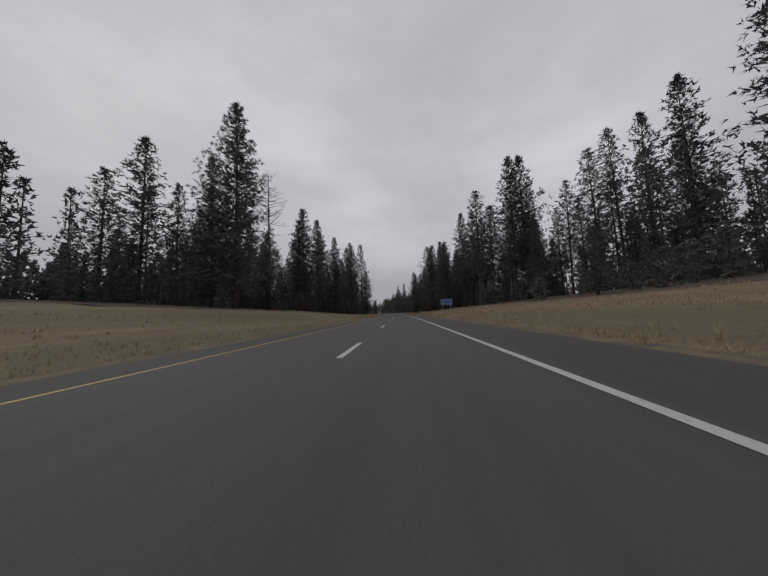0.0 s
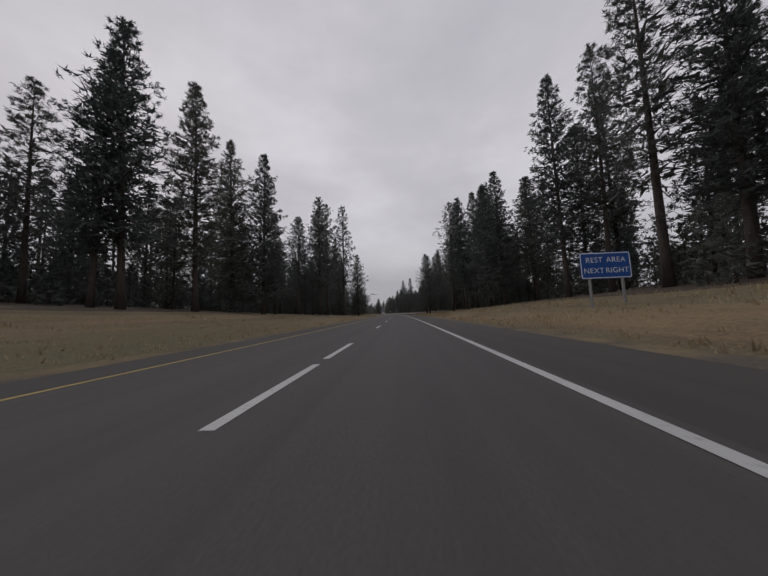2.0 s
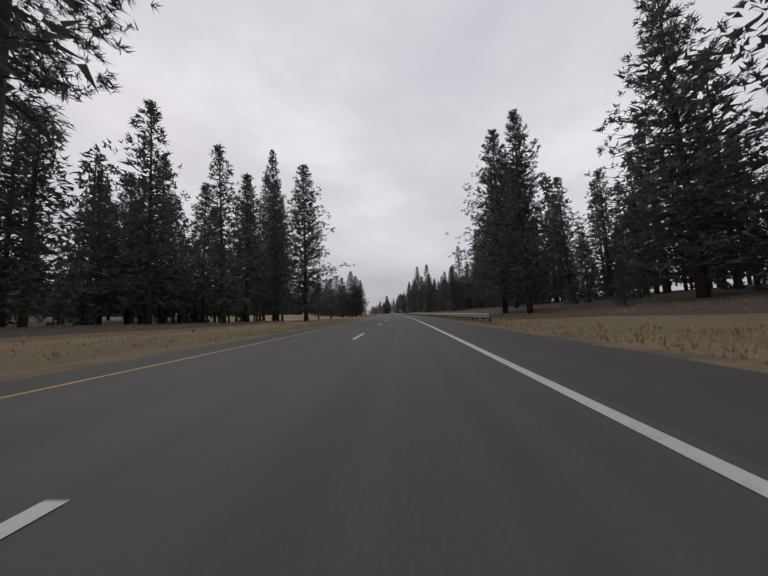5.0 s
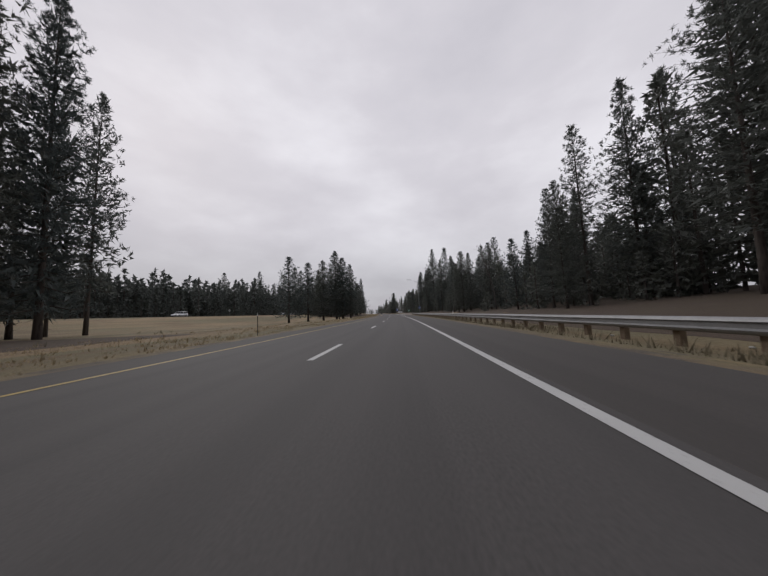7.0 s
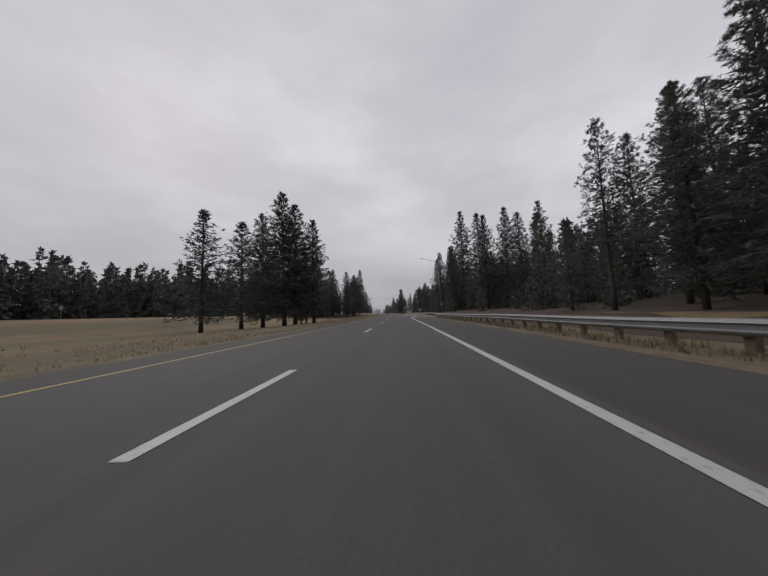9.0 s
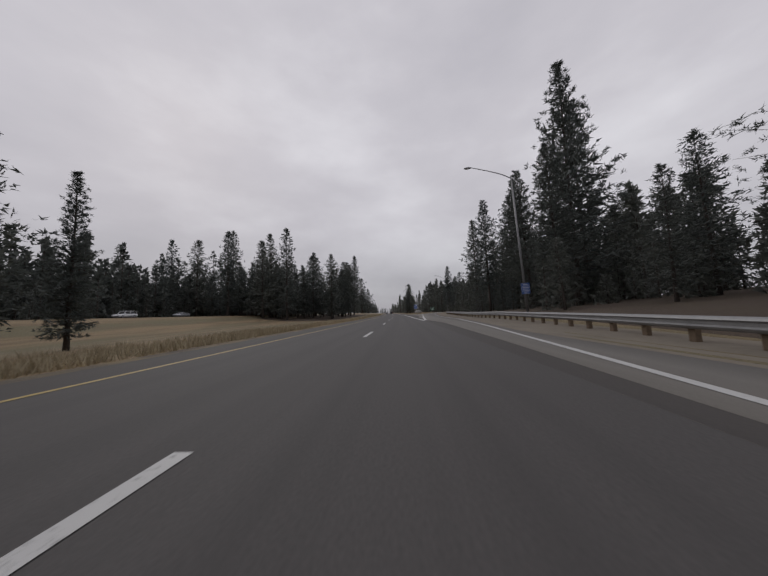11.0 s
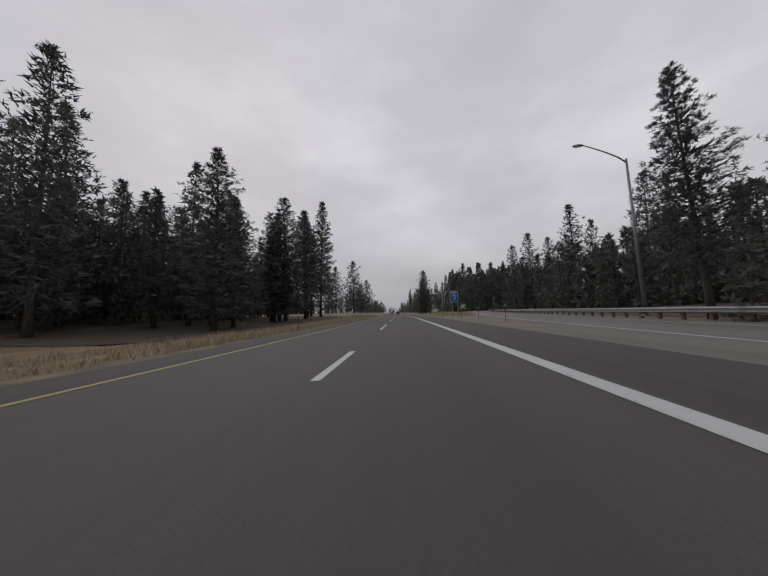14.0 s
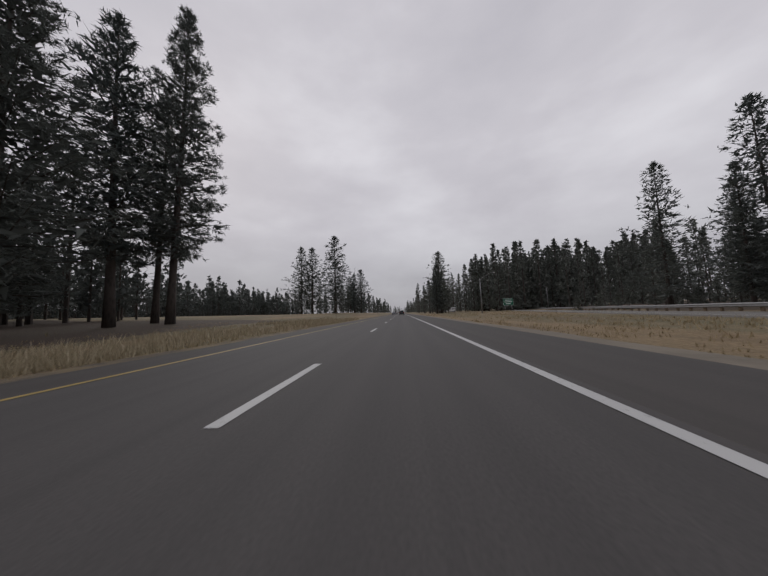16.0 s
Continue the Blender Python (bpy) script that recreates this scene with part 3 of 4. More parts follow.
def plant(kind, s, n, top, group, fine=True, girth=1.0):
    """Plants a pine whose tip is top metres above the road."""
    kinds = {"full": FULL, "half": HALF, "open": OPEN, "spire": SPIRE, "young": YOUNG}[kind]
    if (not fine or abs(n) > 31.5 or s > 470) and kind in ("full", "half"):
        kinds = BACK if kind == "full" else BACK_HALF
    elif (abs(n) < 24 or top > 34) and kind in ("full", "half"):
        kinds = CLOSE_FULL if kind == "full" else CLOSE_HALF
    own = random.Random(int(s * 10) * 7919 + int(n * 10))
    idx = own.randrange(len(kinds))
    z = rise(s, n) - 0.12
    h = top - z
    tm, cm, h0 = kinds[idx]
    k = h / h0
    wide = k * girth * own.uniform(0.97, 1.17) * (1.0 if h < 34 else 0.9)
    p = on_road(s, n, z)
    turn = own.uniform(0, math.tau)
    m = Matrix.LocRotScale(p, Euler((own.gauss(0, 0.014), own.gauss(0, 0.014), turn)), (wide, wide, k))
    tree = new("pine_tree")
    tree.empty_display_size = 0.5
    tree.matrix_basis = m
    tagged(tree, PINE_LABEL[kind], "pine tree", group)
    for name, me in (("trunk", tm), ("crown", cm)):
        o = new(name, me)
        o.parent = tree
    planted.append((s, n))
    return tree


# trees that stand out along the road: kind, s, n, height of the tip over the road
KNOWN_LEFT = [("full", 45, -26.5, 40), ("full", 46, -31.5, 31), ("half", 47, -46, 36), ("full", 41, -34, 23), ("half", 33, -56, 30), ("full", 57.6, -27.0, 19.5), ("full", 60.5, -29.5, 17.5), ("half", 72, -53, 26.5),
              ("half", 80.5, -59, 35), ("half", 78, -25.5, 32.5), ("half", 77.1, -27.6, 29), ("open", 78, -36, 27), ("half", 77, -48, 37), ("half", 85, -23.3, 31.5),
              ("full", 96.3, -20.4, 29), ("full", 95.5, -25.0, 30.5), ("spire", 101, -20.5, 20), ("half", 121.5, -17.8, 31.5), ("open", 117, -22, 25.1),
              ("open", 121, -28, 19.6), ("half", 128, -46, 36), ("half", 136, -47, 31), ("half", 151, -52, 20), ("open", 138.5, -22.5, 35), ("open", 141, -29.4, 33.5),
              ("open", 142.5, -15.4, 37.3), ("open", 143.8, -21.2, 39), ("full", 181, -14.8, 28.9), ("full", 188, -23, 30), ("full", 196, -27, 42), ("half", 203, -33, 40),
              ("full", 204, -31, 31), ("full", 208, -30.1, 35.5), ("half", 216, -35.1, 30.5), ("full", 217, -41.5, 28),
              ("full", 291, -20.5, 26), ("full", 293.5, -15.4, 21), ("full", 294.5, -26.5, 23), ("full", 296, -40.9, 25.5), ("full", 300, -34.2, 23.3), ("full", 290, -18, 23),
              ("full", 398, -65, 36), ("full", 399.3, -51.7, 32), ("full", 400.8, -42.6, 37.2), ("full", 401, -80, 34),
              ("full", 410.3, -26.4, 27.8), ("full", 412, -53.3, 38.5), ("full", 427.8, -25.2, 21.5), ("full", 434.4, -67.5, 37), ("full", 438, -65.4, 36), ("full", 419.5, -75, 43), ("full", 418.5, -36.9, 30.8), ("full", 416, -27, 22), ("full", 424, -55, 26), ("spire", 429, -24.7, 24),
              ("full", 429.7, -23.6, 27.9), ("open", 431, -27.4, 25), ("full", 437.9, -22, 27.9), ("full", 437.5, -40.5, 32), ("full", 435.5, -53, 29), ("full", 441, -42.6, 34),
              ("half", 450, -21.5, 35.2), ("half", 446.8, -24.4, 30.8), ("open", 452, -25, 28), ("full", 418.7, -104, 40), ("half", 428, -138, 41.5), ("full", 528.1, -23.3, 31.8),
              ("full", 540.8, -41.4, 31.4), ("full", 539.6, -36.3, 30.7), ("full", 585, -21.5, 27.5), ("full", 588, -26, 25)]
KNOWN_RIGHT = [("open", 46, 38.4, 31), ("open", 48, 36.3, 28.5), ("half", 47, 51, 30), ("half", 40, 44, 34), ("half", 31, 47, 42), ("half", 24, 46, 38), ("open", 56.1, 36.1, 26.5), ("open", 55, 38.5, 23),
               ("open", 55, 33.5, 20.6), ("spire", 57, 29.6, 20.3), ("half", 61, 58, 44), ("open", 62.6, 31.6, 30), ("half", 64.6, 28.8, 37.2), ("half", 73.7, 26.8, 29),
               ("half", 66.4, 32.6, 38.4), ("open", 78, 25, 35.2), ("half", 89.5, 23.5, 33.3), ("open", 85, 25.6, 32), ("open", 89, 30, 31), ("half", 98.5, 24.2, 23), ("full", 102, 20.4, 26.3), ("half", 108, 19.9, 26.5), ("full", 113.2, 21.6, 29), ("half", 110.6, 30.1, 28.8),
               ("half", 118.5, 18.0, 28.4), ("half", 127.6, 23.2, 33.5), ("open", 121.5, 25, 32), ("open", 131, 17.5, 32), ("half", 136, 22, 34), ("full", 154, 24.3, 28.4),
               ("full", 162.6, 15.7, 23.4), ("full", 168.5, 15.4, 25.5), ("half", 178, 21, 26), ("full", 187, 25, 30), ("full", 205.5, 29.3, 35.3), ("full", 203.9, 33, 25.4), ("half", 198, 33, 38), ("full", 214.3, 19, 14.2),
               ("open", 214.5, 21.5, 20.2), ("full", 218.6, 20.1, 15.3), ("full", 214.8, 27.1, 25.3), ("half", 218, 35, 29), ("spire", 222, 26, 16), ("spire", 238, 33, 18), ("full", 240, 28, 12.5), ("full", 245, 22.1, 15.4), ("full", 258, 21.3, 16.0),
               ("full", 249.8, 17.4, 14.8), ("full", 253, 17, 12.5), ("open", 259, 17.2, 14.8), ("open", 264, 31, 21.5), ("half", 270.8, 29.6, 20.8), ("full", 280, 24, 17), ("half", 292, 26.3, 19.7),
               ("full", 301.5, 22.4, 22.8), ("full", 300.7, 26.7, 23.9), ("half", 323, 19.6, 20), ("full", 327, 24, 33), ("full", 344.4, 25.1, 26), ("half", 336.4, 22.8, 24), ("full", 338.7, 33.3, 36.5), ("half", 349, 26.2, 24.7),
               ("half", 351.5, 21.2, 25), ("half", 364, 22.5, 24.8), ("half", 389, 20.2, 16.8), ("half", 388, 39.9, 28.6), ("open", 391.5, 37.3, 25.3),
               ("full", 392.7, 32.7, 16.3), ("half", 437, 59.8, 32), ("full", 439.5, 45.4, 26), ("half", 447, 78, 37), ("full", 455.5, 42.5, 23.6), ("half", 456.1, 48.9, 22.3), ("spire", 456.5, 40.3, 16.6),
               ("full", 468.5, 42.8, 22.8), ("spire", 447, 49, 19), ("full", 432, 44, 19.5), ("full", 541.5, 19, 26.3), ("spire", 537, 16.5, 20), ("spire", 560.6, 21, 28)]
MEDIAN, BANK = "pines in the grass median", "pines on the bank beside the shoulder"
for kind, s, n, top in KNOWN_LEFT:
    plant(kind, s, n, top, MEDIAN, True, 1.35 if 285 < s < 305 or s > 500 else 1.12 if s > 390 else 0.67 if 185 < s < 212 else 0.58 if 212 < s < 220 else 1.0)  # trees in the open are broader, those in the grove slimmer
for kind, s, n, top in KNOWN_RIGHT:
    plant(kind, s, n, top, BANK, True, 1.35 if s > 500 else 0.8 if 195 < s < 220 else 1.0)


def belt(count, s0, s1, n0, n1, h0, h1, kinds, group, clear=3.0):
    """Scatters pines over a stretch, keeping them apart."""
    rng = random.Random(int(s0 * 31 + n0 * 17 + count))
    made, tries = 0, 0
    while made < count and tries < count * 14:
        tries += 1
        s, n = rng.uniform(s0, s1), rng.uniform(n0, n1)
        if any((s - a) ** 2 + (n - b) ** 2 < clear * clear for a, b in planted):
            continue
        h = rng.uniform(h0, h1)
        plant(rng.choice(kinds), s, n, rise(s, n) + h, group, False)
        made += 1


belt(6, -10, 40, -60, -38, 20, 30, ["half", "full"], MEDIAN, 4)
belt(11, 50, 108, -50, -27, 14, 25, ["full", "full", "half"], MEDIAN)
belt(11, 112, 152, -40, -21, 13, 24, ["full", "full", "half"], MEDIAN)
belt(13, 152, 188, -40, -18, 14, 27, ["full", "full", "half"], MEDIAN)
belt(7, 188, 215, -48, -32, 14, 27, ["half", "full"], MEDIAN)
belt(4, 286, 316, -28, -16, 12, 19, ["full", "spire"], MEDIAN)
belt(30, 400, 456, -72, -34, 15, 25, ["full", "full", "half"], MEDIAN, 3.2)
belt(6, 574, 622, -34, -20, 16, 26, ["full"], MEDIAN)
belt(6, 0, 40, 42, 58, 24, 34, ["half", "open"], BANK)
belt(12, 62, 140, 26, 42, 18, 28, ["half", "open", "full"], BANK)
belt(13, 138, 204, 24, 40, 12, 22, ["full", "half"], BANK)
belt(30, 216, 332, 19, 38, 8, 13.5, ["full", "full", "spire"], BANK, 2.6)
belt(9, 330, 376, 25, 42, 12, 22, ["full", "half"], BANK)
belt(8, 398, 482, 46, 66, 12, 20, ["full", "half"], BANK)
belt(7, 60, 215, -36, -22, 3, 6, ["young"], MEDIAN, 1.6)
belt(12, 20, 215, 20, 32, 3, 8, ["young"], BANK, 1.6)
belt(14, 215, 398, 17.5, 28, 3, 8, ["young"], BANK, 1.6)


def woods(name, label, seed, stands, fine=False, grain=1.0):
    """Closed forest behind the roadside trees: many simple pines as one mesh with its trunks."""
    rng = random.Random(seed)
    vs, fs = [], []
    tv, tf = [], []
    for count, s0, s1, n0, n1, h0, h1, low in stands:
        for _ in range(count):
            s, n = rng.uniform(s0, s1), rng.uniform(n0, n1)
            z = rise(s, n) - 0.1
            p = on_road(s, n, z)
            h = rng.uniform(h0, h1)
            w = h * (rng.uniform(0.14, 0.20) if fine else rng.uniform(0.17, 0.24)) + (0.9 if h < 7 else 0.0)
            r = h * 0.011 + 0.05
            i = len(tv)
            for a in range(4):
                c, d = math.cos(a * math.pi / 2), math.sin(a * math.pi / 2)
                tv += [p + Vector((c * r, d * r, 0)), p + Vector((c * r * 0.25, d * r * 0.25, h * 0.95))]
            tf += [(i + 2 * a, i + 2 * ((a + 1) % 4), i + 2 * ((a + 1) % 4) + 1, i + 2 * a + 1) for a in range(4)]
            bare = low * rng.uniform(0.6, 1.3)
            sprays = 95 if h < 7 else int(52 + h * 5.5) if fine else int((30 + h * 2.6) / grain ** 1.6)
            for k in range(sprays):
                c = rng.random() ** 1.1
                f = bare + (1 - bare) * c
                shape = min(1.0, 0.55 + c * 2) * (1 - c) ** (0.65 if fine else 0.85)
                a = rng.uniform(0, math.tau)
                d = Vector((math.cos(a), math.sin(a), -0.1 + 0.8 * c))
                q = p + Vector((0, 0, f * h)) + d * (w * shape * rng.uniform(0.25, 1.0))
                spur(vs, fs, q, d * 0.7, (0.42 if h < 7 else 0.72 if fine else (0.03 * h + 0.38) * grain) * rng.uniform(0.8, 1.4), rng, 3, 0.24 if fine else 0.36)
            spur(vs, fs, p + Vector((0, 0, h * 0.97)), Vector((0, 0, 1)), 0.6, rng, 5, 0.14)
    me = bpy.data.meshes.new(name)
    base = len(vs)
    me.from_pydata([tuple(v) for v in vs + tv], [], fs + [tuple(base + i for i in f) for f in tf])
    me.materials.append(NEEDLES)
    me.materials.append(BARK)
    for poly in me.polygons[len(fs):]:
        poly.material_index = 1
    return tagged(new(name, me), label, "forest", kind="stuff")


woods("median_woods", "dark pine forest behind the trees of the grass median", 61,
      [(26, -40, 60, -84, -48, 18, 30, 0.15), (24, 0, 62, -64, -40, 8, 14, 0.02), (26, 60, 110, -78, -46, 14, 26, 0.15), (50, 112, 214, -58, -34, 14, 27, 0.12), (95, 398, 456, -105, -40, 16, 28, 0.14),
       (90, 30, 190, -58, -24, 2, 5.5, 0.0), (60, 62, 118, -62, -32, 3, 6.9, 0.0), (90, 60, 205, -78, -56, 3, 6.9, 0.0), (26, 440, 470, -58, -38, 12, 19, 0.2)], True)
woods("bank_woods", "dark pine forest on the bank beside the shoulder", 62,
      [(34, -50, 66, 48, 84, 18, 30, 0.2), (34, 66, 140, 42, 70, 12, 22, 0.2), (70, 138, 216, 28, 62, 12, 25, 0.08), (130, 212, 335, 27, 58, 9, 17, 0.05),
       (60, 330, 385, 33, 62, 11, 21, 0.06), (60, 398, 490, 54, 100, 12, 21, 0.06), (110, 10, 215, 22, 48, 2.0, 6.0, 0.0), (80, 8, 72, 37, 60, 3.5, 6.9, 0.0), (34, 30, 84, 42, 62, 9, 16, 0.02), (120, 78, 146, 25, 50, 3.0, 6.9, 0.0), (150, 212, 388, 18, 38, 2.5, 6.9, 0.0), (60, 300, 390, 27, 46, 4.0, 6.9, 0.0), (80, 384, 440, 36, 64, 9, 15, 0.03), (50, 180, 232, 24, 46, 4.0, 6.9, 0.0),
       (50, 398, 490, 40, 66, 2, 5, 0.0)], True)
woods("far_woods", "distant line of dark pines beyond the opposite road", 63,
      [(430, -80, 640, -108, -80, 12, 18.5, 0.03), (420, -60, 640, -92, -79, 7.2, 11.5, 0.0), (300, 60, 640, -110, -88, 10, 16, 0.0), (210, 170, 420, -96, -81, 10, 14.5, 0.0), (130, 215, 335, -90, -80.5, 8, 12.5, 0.0), (170, 160, 560, -86, -79, 4.0, 6.9, 0.0), (120, 380, 800, -150, -78, 12, 20, 0.03), (60, 330, 420, -125, -84, 17, 25, 0.05),
       (110, 600, 1150, -70, -24, 15, 24, 0.08)])
woods("rest_area_woods", "distant line of dark pines beyond the exit ramp", 64,
      [(70, 470, 530, 66, 120, 11, 17, 0.03), (230, 530, 640, 62, 120, 22, 32, 0.05), (60, 640, 900, 90, 170, 22, 34, 0.05), (18, 546, 600, 15, 28, 12, 20, 0.08), (130, 600, 1200, 17, 62, 17, 28, 0.06), (44, 545, 640, 42, 72, 23, 33, 0.05),
       (60, 1150, 1500, -60, 60, 14, 20, 0.08)], grain=0.68)


def dead_pine(s, n, h, seed, lean=0.0, wide=0.15, low=0.38, count=60):
    """A bare grey snag with broken branches."""
    rng = random.Random(seed)
    bm = bmesh.new()
    pts = [Vector((0.25 * math.sin(i * 0.7), 0.2 * math.cos(i * 0.9), h * i / 8)) for i in range(9)]
    add_tube(bm, pts, [h * 0.0095 * (1 - i / 8) ** 0.9 + 0.03 for i in range(9)], 7)
    limbs = []
    for k in range(count):
        f = low + (0.98 - low) * k / count
        a = rng.uniform(0, math.tau)
        base = pts[min(7, int(f * 8))].lerp(pts[min(8, int(f * 8) + 1)], f * 8 - int(f * 8))
        reach = h * wide * (1.05 - f) + rng.uniform(0.3, 1.0)
        d = Vector((math.cos(a), math.sin(a), rng.uniform(-0.1, 0.55)))
        e1 = base + d * reach * 0.5
        e2 = e1 + (d + Vector((rng.gauss(0, 0.3), rng.gauss(0, 0.3), rng.gauss(0.2, 0.3)))) * reach * 0.5
        br = bmesh.new()
        limbs.append(br)
        add_tube(br, [base, e1, e2], [h * 0.0022, h * 0.0014, h * 0.0005], 4, False)
        for _ in range(5):
            t0 = e1.lerp(e2, rng.random())
            add_tube(br, [t0, t0 + Vector((rng.gauss(0, 0.5), rng.gauss(0, 0.5), rng.gauss(0.2, 0.3)))], [h * 0.0008, h * 0.0003], 3, False)
    m = Matrix.Translation(on_road(s, n, rise(s, n) - 0.1)) @ pose(0, 0, 0, 0, -lean, heading(s))
    t = thing("dead_tree", m, "bare grey dead pine with broken branches", "dead tree")
    part("trunk", bm, DEADWOOD, t, "", True)
    for br in limbs:
        part("branch", br, DEADWOOD, t)


dead_pine(57, -26.4, 30.5, 8, 0.0, 0.27, 0.56)
dead_pine(241.8, 21.9, 13.9, 9, 9.0, 0.15, 0.42, 34)


# ---- guard rail ----
def rail_n(s):
    if s < 272:
        return 9.6
    return max(9.6, lerp(s, RAMP_RIGHT) + 4.6)


guard_rail = thing("guard_rail", Matrix.Identity(4), "galvanised W-beam guard rail on wooden posts beside the shoulder", "guard rail")
PROFILE = [(0.0, 0.0), (0.05, 0.04), (0.08, 0.10), (0.02, 0.15), (0.02, 0.25), (0.08, 0.30), (0.05, 0.36), (0.0, 0.40)]
RAIL_S0, RAIL_S1, RAIL_TOP = 157.0, 560.0, 0.88
bm = bmesh.new()
rows = []
s = RAIL_S0
while s <= RAIL_S1:
    p = on_road(s, rail_n(s))
    q = on_road(s + 1, rail_n(s + 1))
    d = (q - p).normalized()
    side = Vector((-d.y, d.x, 0))
    base = rise(s, rail_n(s) + 0.1)
    front = [bm.verts.new(p + side * o + Vector((0, 0, base + RAIL_TOP - 0.40 + z))) for o, z in PROFILE]
    back = [bm.verts.new(p + side * (o - 0.012) + Vector((0, 0, base + RAIL_TOP - 0.40 + z))) for o, z in PROFILE]
    rows.append(front + back[::-1])
    s += 1.905
for r0, r1 in zip(rows, rows[1:]):
    for k in range(len(r0)):
        bm.faces.new((r0[k], r0[(k + 1) % len(r0)], r1[(k + 1) % len(r0)], r1[k]))
bm.faces.new(rows[0][::-1])
bm.faces.new(rows[-1])
part("beam", bm, STEEL, guard_rail, "galvanised steel W-beam")
bm = bmesh.new()
add_box(bm, 0, 0, 0.30, 0.17, 0.22, 1.06, 0.012)
add_box(bm, -0.13, 0, 0.66, 0.10, 0.16, 0.38, 0.01)
post_mesh = mesh_from(bm, "rail_post", POST_WOOD)
s = RAIL_S0 + 0.6
while s < 520:
    o = new("post", post_mesh)
    o.parent = guard_rail
    o.matrix_basis = Matrix.Translation(on_road(s, rail_n(s) + 0.20, rise(s, rail_n(s) + 0.2))) @ pose(0, 0, 0, 0, 0, heading(s))
    s += 1.905


# ---- roadside delineators ----
def delineator(s, n, group):
    z = rise(s, n)
    t = thing("delineator_post", Matrix.Translation(on_road(s, n, z - 0.05)) @ pose(0, 0, 0, 0, 0, heading(s)),
              "slim brown roadside delineator post with a reflector", "marker post", group)
    bm = bmesh.new()
    add_box(bm, 0, 0, 0.68, 0.042, 0.025, 1.36, 0.006)
    part("post", bm, DELINEATOR, t)
    bm = bmesh.new()
    add_box(bm, 0, -0.0165, 1.24, 0.038, 0.008, 0.16, 0.003)
    part("reflector", bm, REFLECTOR, t, "small white reflector")


for s, n in ((49.6, 6.85), (391.4, 8.8), (400.5, 7.65), (400.4, 9.4), (414.7, 11.4), (414.8, 7.8), (427.8, 7.5), (430.7, 14.0), (467.2, 9.9), (465, 23.9)):
    delineator(s, n, "delineators beside the shoulder")
for s, n in ((53.6, -6.6), (126, -6.3), (200.7, -6.2), (270, -6.3), (349.7, -5.95), (391, -6.4), (468, -9.0), (520, -6.4)):
    delineator(s, n, "delineators along the median")


def marker_post(s, n):
    """A slim white plastic marker on the bank behind the guard rail."""
    t = thing("marker_post", Matrix.Translation(on_road(s, n, rise(s, n) - 0.1)) @ pose(0, 0, 0, 0, 3, heading(s)),
              "slim white plastic marker post on the bank", "marker post")
    bm = bmesh.new()
    add_box(bm, 0, 0, 0.66, 0.08, 0.03, 1.32, 0.01)
    part("post", bm, REFLECTOR, t)
    bm = bmesh.new()
    add_box(bm, 0, 0, 1.36, 0.09, 0.04, 0.09, 0.012)
    part("cap", bm, DULL_STEEL, t, "dull grey cap")


marker_post(232.8, 11.1)
marker_post(391.8, 40.6)


# ---- signs ----
def text_mesh(words, size, material, name, spacing=1.0):
    cu = bpy.data.curves.new(name, "FONT")
    cu.body, cu.size, cu.align_x, cu.align_y, cu.extrude = words, size, "CENTER", "CENTER", 0.002
    cu.space_character = spacing
    o = bpy.data.objects.new(name, cu)
    scene.collection.objects.link(o)
    me = bpy.data.meshes.new_from_object(o.evaluated_get(bpy.context.evaluated_depsgraph_get()))
    bpy.data.objects.remove(o)
    me.name = name
    me.materials.clear()
    me.materials.append(material)
    return me


def add_plate(bm, w, h, r, y0, y1, x=0.0, z=0.0):
    """A plate with rounded corners, standing, from y0 (front) to y1."""
    ring = []
    for cx, cz, a0 in ((w / 2 - r, h / 2 - r, 0), (-w / 2 + r, h / 2 - r, 90), (-w / 2 + r, -h / 2 + r, 180), (w / 2 - r, -h / 2 + r, 270)):
        ring += [(x + cx + r * math.cos(radians(a0 + 22.5 * k)), z + cz + r * math.sin(radians(a0 + 22.5 * k))) for k in range(5)]
    a = [bm.verts.new((u, y0, v)) for u, v in ring]
    b = [bm.verts.new((u, y1, v)) for u, v in ring]
    n = len(ring)
    fs = [bm.faces.new(a), bm.faces.new(b[::-1])] + [bm.faces.new((a[k], b[k], b[(k + 1) % n], a[(k + 1) % n])) for k in range(n)]
    bmesh.ops.recalc_face_normals(bm, faces=fs)


def add_border(bm, w, h, r, t, y):
    """A rounded outline of width t, lying at y."""
    def ring(inset):
        rr, out = max(0.01, r - inset), []
        for cx, cz, a0 in ((w / 2 - r, h / 2 - r, 0), (-w / 2 + r, h / 2 - r, 90), (-w / 2 + r, -h / 2 + r, 180), (w / 2 - r, -h / 2 + r, 270)):
            out += [bm.verts.new((cx + rr * math.cos(radians(a0 + 22.5 * k)), y, cz + rr * math.sin(radians(a0 + 22.5 * k)))) for k in range(5)]
        return out
    a, b = ring(0.03), ring(0.03 + t)
    for k in range(len(a)):
        bm.faces.new((a[k], b[k], b[(k + 1) % len(a)], a[(k + 1) % len(a)]))


